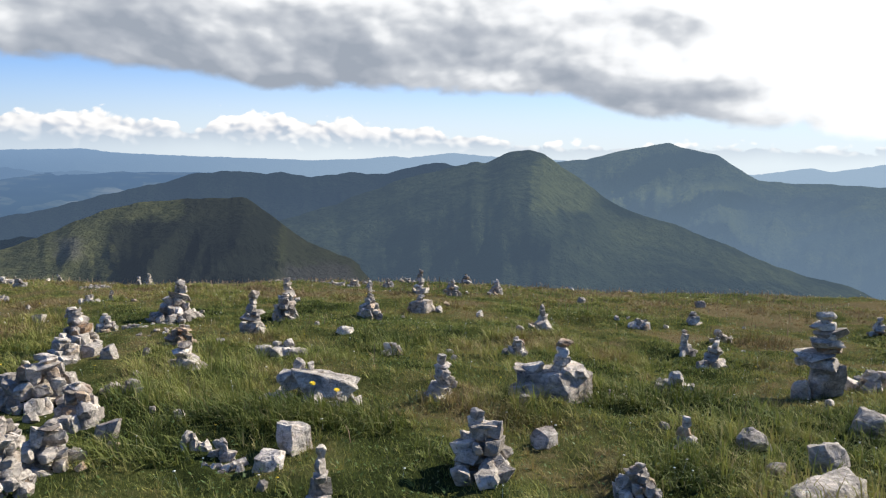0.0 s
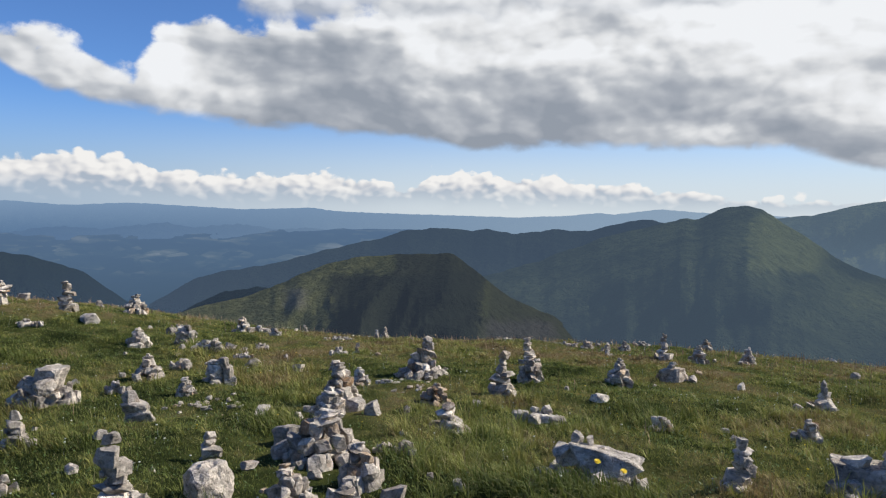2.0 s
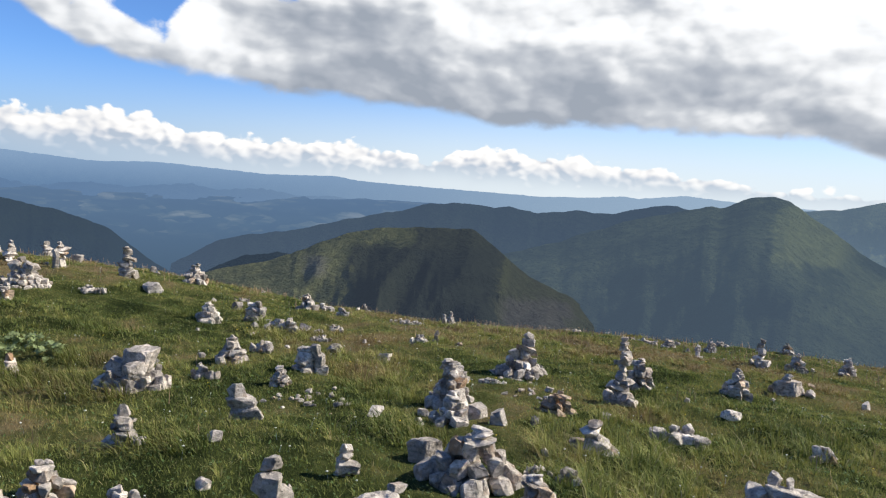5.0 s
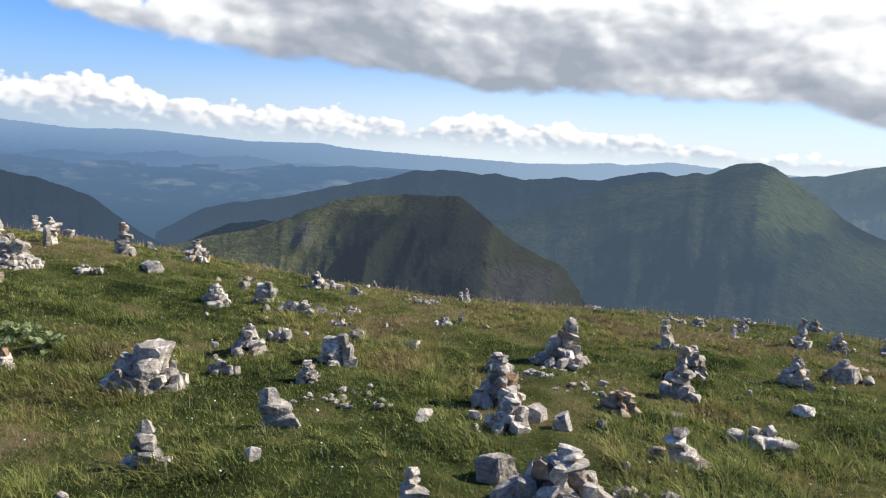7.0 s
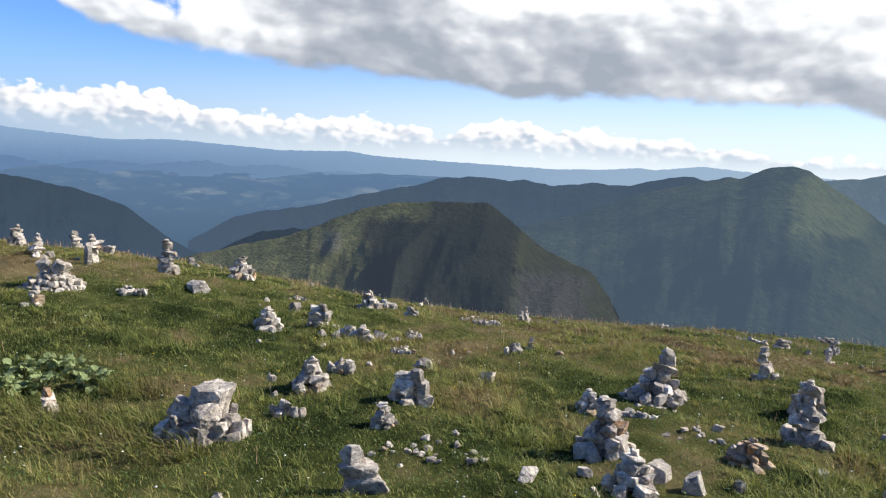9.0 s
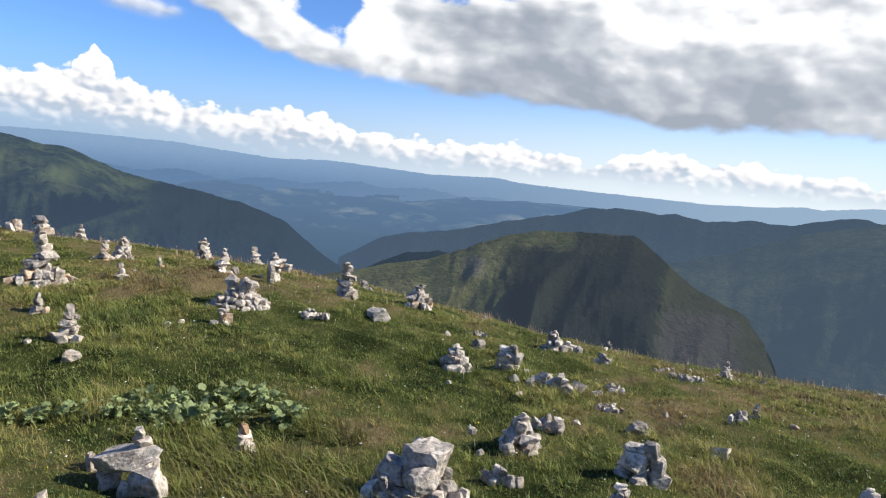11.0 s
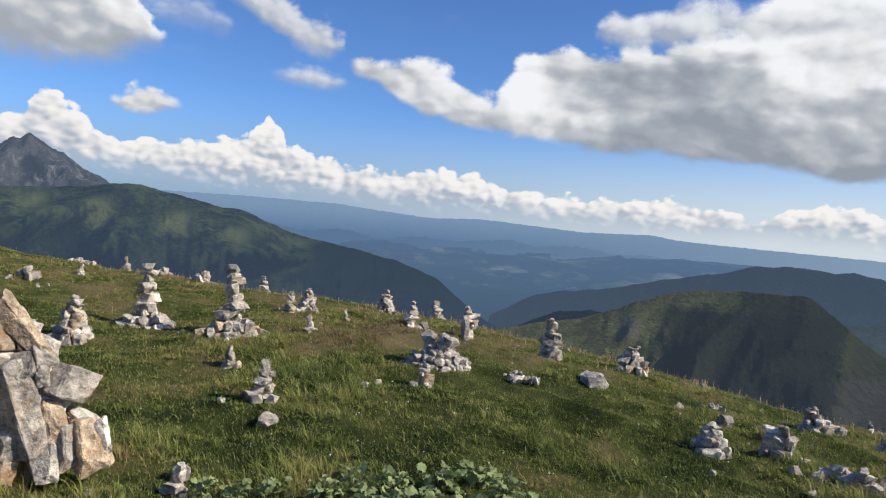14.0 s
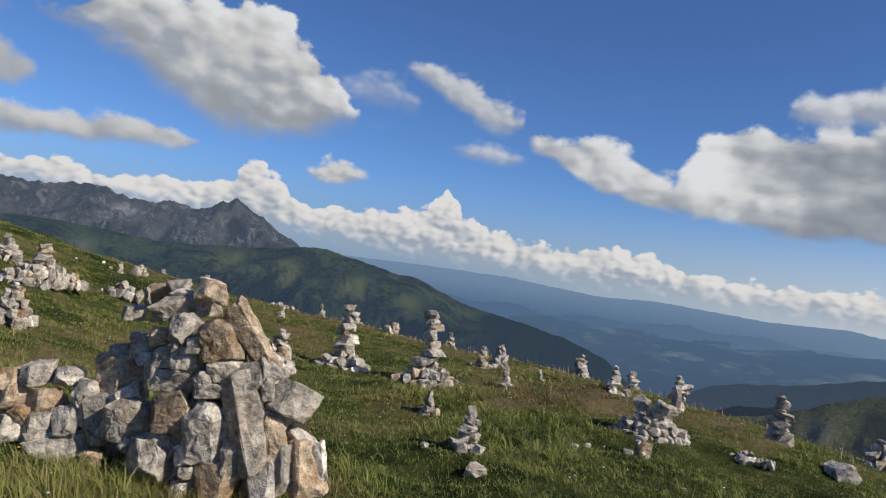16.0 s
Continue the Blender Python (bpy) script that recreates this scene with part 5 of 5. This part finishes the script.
def grass():
    mat = grass_material()
    rng = np.random.default_rng(5)
    # short turf: one bent sliver each
    x, y, d = spots(rng, 1_300_000)
    n = len(x)
    length = rng.uniform(0.018, 0.060, n) * (1 - 0.4 * smooth(7, 15, d)) * (1 - 0.6 * worn(x, y)) * (1 + 0.7 * tall_patch(x, y))
    turn = rng.uniform(0, 2 * np.pi, n)
    wide = (0.0020 + 0.00030 * d) * rng.uniform(0.6, 1.5, n)
    lean = rng.uniform(0.1, 0.9, n)
    z = ground_z(x, y) - 0.006
    side = rng.uniform(0, 2 * np.pi, n)
    v = np.empty((n, 3, 3), np.float32)
    for i, g in ((0, -1), (1, 1)):
        v[:, i, 0], v[:, i, 1], v[:, i, 2] = x + np.cos(side) * wide * g, y + np.sin(side) * wide * g, z
    v[:, 2, 0], v[:, 2, 1] = x + (np.cos(turn) * lean - 0.12) * length, y + (np.sin(turn) * lean - 0.08) * length
    v[:, 2, 2] = z + length * (1 - 0.3 * lean)
    ob = mesh_object("turf_grass", v.reshape(-1, 3), np.arange(n * 3).reshape(-1, 3), mat)
    tagged(ob, "short green and straw-coloured mountain turf", "grass", kind="stuff")
    # tufts
    x, y, d = spots(rng, 150_000)
    t = tall_patch(x, y)
    keep = (rng.random(len(x)) < 0.05 + 0.62 * t) & (worn(x, y) < 0.3)
    x, y, d, t = x[keep], y[keep], d[keep], t[keep]
    per = 14
    size = (0.06 + 0.06 * rng.random(len(x)) + 0.19 * t * rng.random(len(x)) ** 1.8)
    rep = lambda a: np.repeat(a, per)
    x, y, d, size = rep(x), rep(y), rep(d), rep(size)
    n = len(x)
    turn, lean = rng.uniform(0, 2 * np.pi, n), rng.uniform(0.08, 1.25, n) ** 0.8
    off = 0.25 * size * rng.random(n)
    px, py = x + np.cos(turn) * off, y + np.sin(turn) * off
    length = size * rng.uniform(0.6, 1.25, n) * (1 - 0.55 * smooth(5, 13, d))
    v, f = blades(px, py, ground_z(px, py) - 0.01, np.cos(turn) * lean - 0.10, np.sin(turn) * lean - 0.08, length, (0.0017 + 0.00030 * d) * rng.uniform(0.6, 1.4, n), turn + np.pi / 2 + rng.uniform(-0.6, 0.6, n), 1 - 0.35 * lean)
    ob = mesh_object("tufted_grass", v, f, mat)
    tagged(ob, "tufts of longer green grass leaning with the wind", "grass", kind="stuff")


def tussock(x, y, wide, tall, n, seed):
    """A dense clump of long drooping grass."""
    rng = np.random.default_rng(seed)
    a, r = rng.uniform(0, 2 * np.pi, n), wide * np.sqrt(rng.random(n))
    px, py = x + 1.3 * r * np.cos(a), y + 0.8 * r * np.sin(a)
    turn = rng.uniform(0, 2 * np.pi, n)
    lean = rng.uniform(0.2, 1.2, n)
    length = tall * rng.uniform(0.5, 1.1, n)
    v, f = blades(px, py, ground_z(px, py) - 0.02, np.cos(turn) * lean - 0.2, np.sin(turn) * lean - 0.35, length, rng.uniform(0.003, 0.0065, n), turn + 1.57, 1.05 - 0.45 * lean)
    ob = mesh_object("grass_tussock", v, f, TUSSOCK)
    tagged(ob, "thick clump of long dark drooping grass", "grass tussock", group="tussocks between the cairns")


TUSSOCK = grass_material(0.6)
grass()
tussock(-1.48, 5.36, 0.35, 0.26, 420, 50)
tussock(-1.07, 5.19, 0.40, 0.28, 520, 92)
tussock(-0.70, 5.23, 0.35, 0.28, 480, 134)
tussock(1.72, 6.25, 0.40, 0.26, 420, 80)
tussock(2.32, 6.56, 0.30, 0.24, 300, 121)
tussock(1.51, 4.39, 0.35, 0.24, 350, 66)
tussock(4.42, 10.31, 0.45, 0.26, 300, 107)
tussock(2.28, 11.82, 0.40, 0.22, 250, 53)
tussock(1.79, 8.86, 0.40, 0.20, 250, 95)
tussock(-0.54, 8.58, 0.35, 0.26, 250, 136)
tussock(-1.91, 4.53, 0.30, 0.22, 300, 82)
tussock(0.66, 5.54, 0.22, 0.24, 220, 124)
tussock(4.02, 8.28, 0.50, 0.25, 260, 69)
tussock(-7.84, 6.85, 0.40, 0.26, 350, 110)
tussock(-9.07, 6.86, 0.50, 0.24, 350, 56)
tussock(-7.20, 6.46, 0.35, 0.26, 380, 98)
tussock(-5.05, 8.05, 0.25, 0.20, 200, 140)
tussock(-8.21, 6.33, 0.50, 0.25, 380, 86)
tussock(-9.01, 10.85, 0.35, 0.22, 250, 128)
tussock(-8.45, 7.79, 0.30, 0.24, 300, 75)
tussock(-8.47, 6.79, 0.40, 0.24, 350, 117)
tussock(-13.79, 8.96, 0.40, 0.24, 200, 63)
tussock(-5.47, 5.31, 0.35, 0.24, 300, 106)
tussock(-3.91, 6.50, 0.28, 0.25, 260, 52)
tussock(-14.07, 10.51, 0.60, 0.22, 260, 94)
tussock(-9.31, 9.26, 0.50, 0.24, 300, 138)


# ---- plants ----
LEAF = plain_material("dock_leaf", (0.245, 0.295, 0.125), 0.6, 0.7, thin=True)
HERB = plain_material("herb_leaf", (0.13, 0.20, 0.055), 0.45, 0.45, thin=True)
STEM = plain_material("stem", (0.16, 0.17, 0.07), 0.3, 0.6)
PETAL_WHITE = plain_material("white_petals", (0.72, 0.72, 0.66), 0.15, 0.6)
PETAL_YELLOW = plain_material("yellow_petals", (0.80, 0.58, 0.03), 0.15, 0.6)


def leaf_mesh(seed):
    """A broad heart-shaped leaf with a folded midrib and a wavy edge."""
    rng = random.Random(seed)
    rim = []
    for i in range(13):
        a = math.pi * i / 12
        r = (0.5 + 0.5 * math.sin(a) ** 0.7) * (0.92 + 0.12 * rng.random())
        rim.append((math.sin(a) * 0.40 * r * 1.25, 0.5 - 0.62 * math.cos(a) * (0.75 + 0.25 * r)))
    rim[0], rim[-1] = (0.0, 0.02), (0.0, 1.12)
    verts, faces = [], []
    mids = [(0.0, 0.02 + 1.1 * i / 12, -0.05 + 0.10 * math.sin(math.pi * i / 12)) for i in range(13)]
    for sx in (-1, 1):
        n = len(verts)
        verts += mids
        verts += [(sx * x, y, 0.32 * abs(x) + rng.uniform(-0.15, 0.14) - 0.30 * (y - 0.4) ** 2) for x, y in rim]
        for i in range(12):
            f = (n + i, n + i + 1, n + 14 + i, n + 13 + i)
            faces.append(f if sx > 0 else f[::-1])
    me = bpy.data.meshes.new("leaf")
    me.from_pydata(verts, [], faces)
    me.polygons.foreach_set("use_smooth", np.full(len(me.polygons), True))
    me.materials.append(LEAF)
    return me


LEAVES = [leaf_mesh(s) for s in range(5)]


def stalk(name, points, radius, mat, parent):
    """A thin stem along a few points."""
    bm = bmesh.new()
    rings = []
    for i, p in enumerate(points):
        rings.append([bm.verts.new(Vector(p) + Vector((math.cos(a), math.sin(a), 0)) * radius * (1 - 0.4 * i / len(points))) for a in (0, 2.09, 4.19)])
    for lo, hi in zip(rings, rings[1:]):
        for i in range(3):
            bm.faces.new((lo[i], lo[(i + 1) % 3], hi[(i + 1) % 3], hi[i]))
    me = bpy.data.meshes.new(name)
    bm.to_mesh(me)
    bm.free()
    me.materials.append(mat)
    ob = new(name, me)
    ob.parent = parent
    return ob


def dock(x, y, size, count):
    root = new("dock_plant")
    root.matrix_basis = pose(x, y, float(ground_z(x, y)))
    tagged(root, "broad-leaved dock plant with grey-green leaves in the grass", "plant", group="dock plants in the grass")
    for i in range(count + 20):
        a = 360 * i / (count + 20) + dice.uniform(-25, 25)
        s = size * dice.uniform(0.35, 0.75)
        out, up = dice.uniform(0.02, 0.15) * size * 6, dice.uniform(0.03, 0.17)
        ob = new("leaf", dice.choice(LEAVES))
        px, py = out * -math.sin(radians(a)), out * math.cos(radians(a))
        ob.matrix_basis = pose(px, py, up, dice.uniform(-45, 40), dice.uniform(-45, 45), a) @ Matrix.Diagonal((s, s, s, 1))
        ob.parent = root
        stalk("stem", ((0, 0, -0.02), (px * 0.6, py * 0.6, up * 0.7), (px, py, up)), 0.004, STEM, root)


for x, y, size, count in (((-10.02, 7.04, 0.15, 9), (-9.85, 7.32, 0.11, 11), (-9.72, 7.67, 0.14, 14), (-9.62, 8.00, 0.14, 11), (-9.23, 7.85, 0.12, 10), (-8.88, 7.71, 0.13, 13), (-9.29, 7.48, 0.14, 12), (-9.69, 6.99, 0.14, 14), (-10.64, 6.19, 0.11, 8), (-10.56, 6.38, 0.11, 8), (-10.41, 6.63, 0.11, 8), (-10.06, 6.79, 0.09, 6), (-9.52, 7.25, 0.14, 11))):
    dock(x, y, size, count)


def flower_heads(rng_seed, n, mat, name, label, radius, tall):
    """Small blossoms on thin stems, scattered through the turf."""
    rng = np.random.default_rng(rng_seed)
    x, y, d = spots(rng, n)
    verts, faces = [], []
    for px, py in zip(x, y):
        z = float(ground_z(px, py))
        h = tall * rng.uniform(0.5, 1.2)
        lean = rng.uniform(-0.3, 0.3, 2) * h
        k = len(verts)
        top = (px + lean[0], py + lean[1], z + h)
        r = radius * rng.uniform(0.7, 1.3)
        verts += [(top[0] + r * math.cos(a), top[1] + r * math.sin(a), top[2] + 0.15 * r * (i % 2)) for i, a in enumerate(np.linspace(0, 2 * np.pi, 6, endpoint=False))]
        verts += [(top[0], top[1], top[2] + 0.55 * r), (top[0], top[1], top[2] - 0.5 * r)]
        for i in range(6):
            faces += [(k + i, k + (i + 1) % 6, k + 6), (k + (i + 1) % 6, k + i, k + 7)]
        s = len(verts)
        verts += [(px - 0.0015, py, z), (px + 0.0015, py, z), top]
        faces.append((s, s + 1, s + 2))
    ob = mesh_object(name, verts, faces, mat)
    tagged(ob, label, "flowers", kind="stuff")


flower_heads(21, 2200, PETAL_WHITE, "white_flowers", "tiny white flowers scattered through the turf", 0.009, 0.09)
flower_heads(22, 420, PETAL_YELLOW, "yellow_flowers", "tiny yellow flowers scattered through the turf", 0.010, 0.07)


def herbs():
    """Small broad leaves low in the turf."""
    rng = np.random.default_rng(31)
    x, y, d = spots(rng, 130_000)
    n = len(x)
    a, tilt = rng.uniform(0, 2 * np.pi, n), rng.uniform(-0.3, 0.8, n)
    s = rng.uniform(0.006, 0.014, n) * (1 + 0.03 * d)
    z = ground_z(x, y) + rng.uniform(0.01, 0.05, n)
    cx, cy = np.cos(a) * s, np.sin(a) * s
    v = np.empty((n, 4, 3), np.float32)
    for i, (f, g) in enumerate(((-1, 0), (0, -0.6), (1, 0), (0, 0.6))):
        v[:, i, 0], v[:, i, 1] = x + cx * f - cy * g, y + cy * f + cx * g
        v[:, i, 2] = z + f * s * tilt
    ob = mesh_object("meadow_herbs", v.reshape(-1, 3), np.arange(n * 4).reshape(-1, 4), HERB)
    tagged(ob, "low leafy herbs between the blades of grass", "herbs", kind="stuff")


herbs()


def dry_stems():
    """Bleached seed stems standing above the turf, most of them along the brow."""
    rng = np.random.default_rng(41)
    x, y = rng.uniform(-24, 8, 9000), rng.uniform(3, 20, 9000)
    keep = rng.random(len(x)) < 0.03 + 0.97 * smooth(12, 16, y + 0.12 * np.abs(x + 6))
    x, y = x[keep], y[keep]
    n = len(x)
    a, lean = rng.uniform(0, 2 * np.pi, n), rng.uniform(0, 0.5, n)
    length = rng.uniform(0.08, 0.19, n)
    v, f = blades(x, y, ground_z(x, y), np.cos(a) * lean, np.sin(a) * lean, length, np.full(n, 0.0022) + 0.0002 * walked(x, y), a + 1.57, np.full(n, 1.0))
    ob = mesh_object("seed_stems", v, f, plain_material("seed_stem", (0.36, 0.24, 0.15), 0.4, 0.7))
    tagged(ob, "dry reddish seed stems standing over the grass", "grass", kind="stuff")


dry_stems()


def gravel(x, y, wide, n, seed):
    """Small broken stones on a bare patch."""
    rng = random.Random(seed)
    root = new("gravel")
    root.matrix_basis = pose(x, y, float(ground_z(x, y)))
    tagged(root, "patch of small broken stones where the turf is worn away", "gravel")
    for _ in range(n):
        px, py, s = rng.gauss(0, wide * 0.4), rng.gauss(0, wide * 0.25), rng.uniform(0.025, 0.07)
        z = float(ground_z(x + px, y + py)) - float(ground_z(x, y))
        stone(root, px, py, z - 0.008, s * 1.3, s, s * 0.7, tip=20)


gravel(-5.25, 7.27, 0.55, 26, 3)
gravel(-3.3, 8.6, 0.5, 14, 4)
gravel(-9.6, 4.6, 0.7, 18, 5)


def dandelion(x, y, tall):
    root = new("dandelion")
    root.matrix_basis = pose(x, y, float(ground_z(x, y)))
    tagged(root, "yellow dandelion head on a short stem in the grass", "flower", group="dandelions")
    stalk("stem", ((0, 0, -0.01), (0.01, 0, tall * 0.5), (0.02, 0.01, tall)), 0.003, STEM, root)
    bm = bmesh.new()
    for ring, (r, z) in enumerate(((0.026, 0.0), (0.020, 0.006), (0.012, 0.010))):
        for i in range(14):
            a = 6.283 * (i + 0.5 * ring) / 14
            c, s = math.cos(a), math.sin(a)
            q = [bm.verts.new(v) for v in ((-s * 0.002, c * 0.002, z), (s * 0.002, -c * 0.002, z), (c * r + s * 0.003, s * r - c * 0.003, z + 0.004), (c * r - s * 0.003, s * r + c * 0.003, z + 0.004))]
            bm.faces.new(q)
    me = bpy.data.meshes.new("blossom")
    bm.to_mesh(me)
    bm.free()
    me.materials.append(PETAL_YELLOW)
    ob = new("blossom", me)
    ob.matrix_basis = pose(0.02, 0.01, tall, 20, 10, 0)
    ob.parent = root


for x, y, tall in ((-1.02, 5.58, 0.20), (-0.84, 5.64, 0.17)):
    dandelion(x, y, tall)
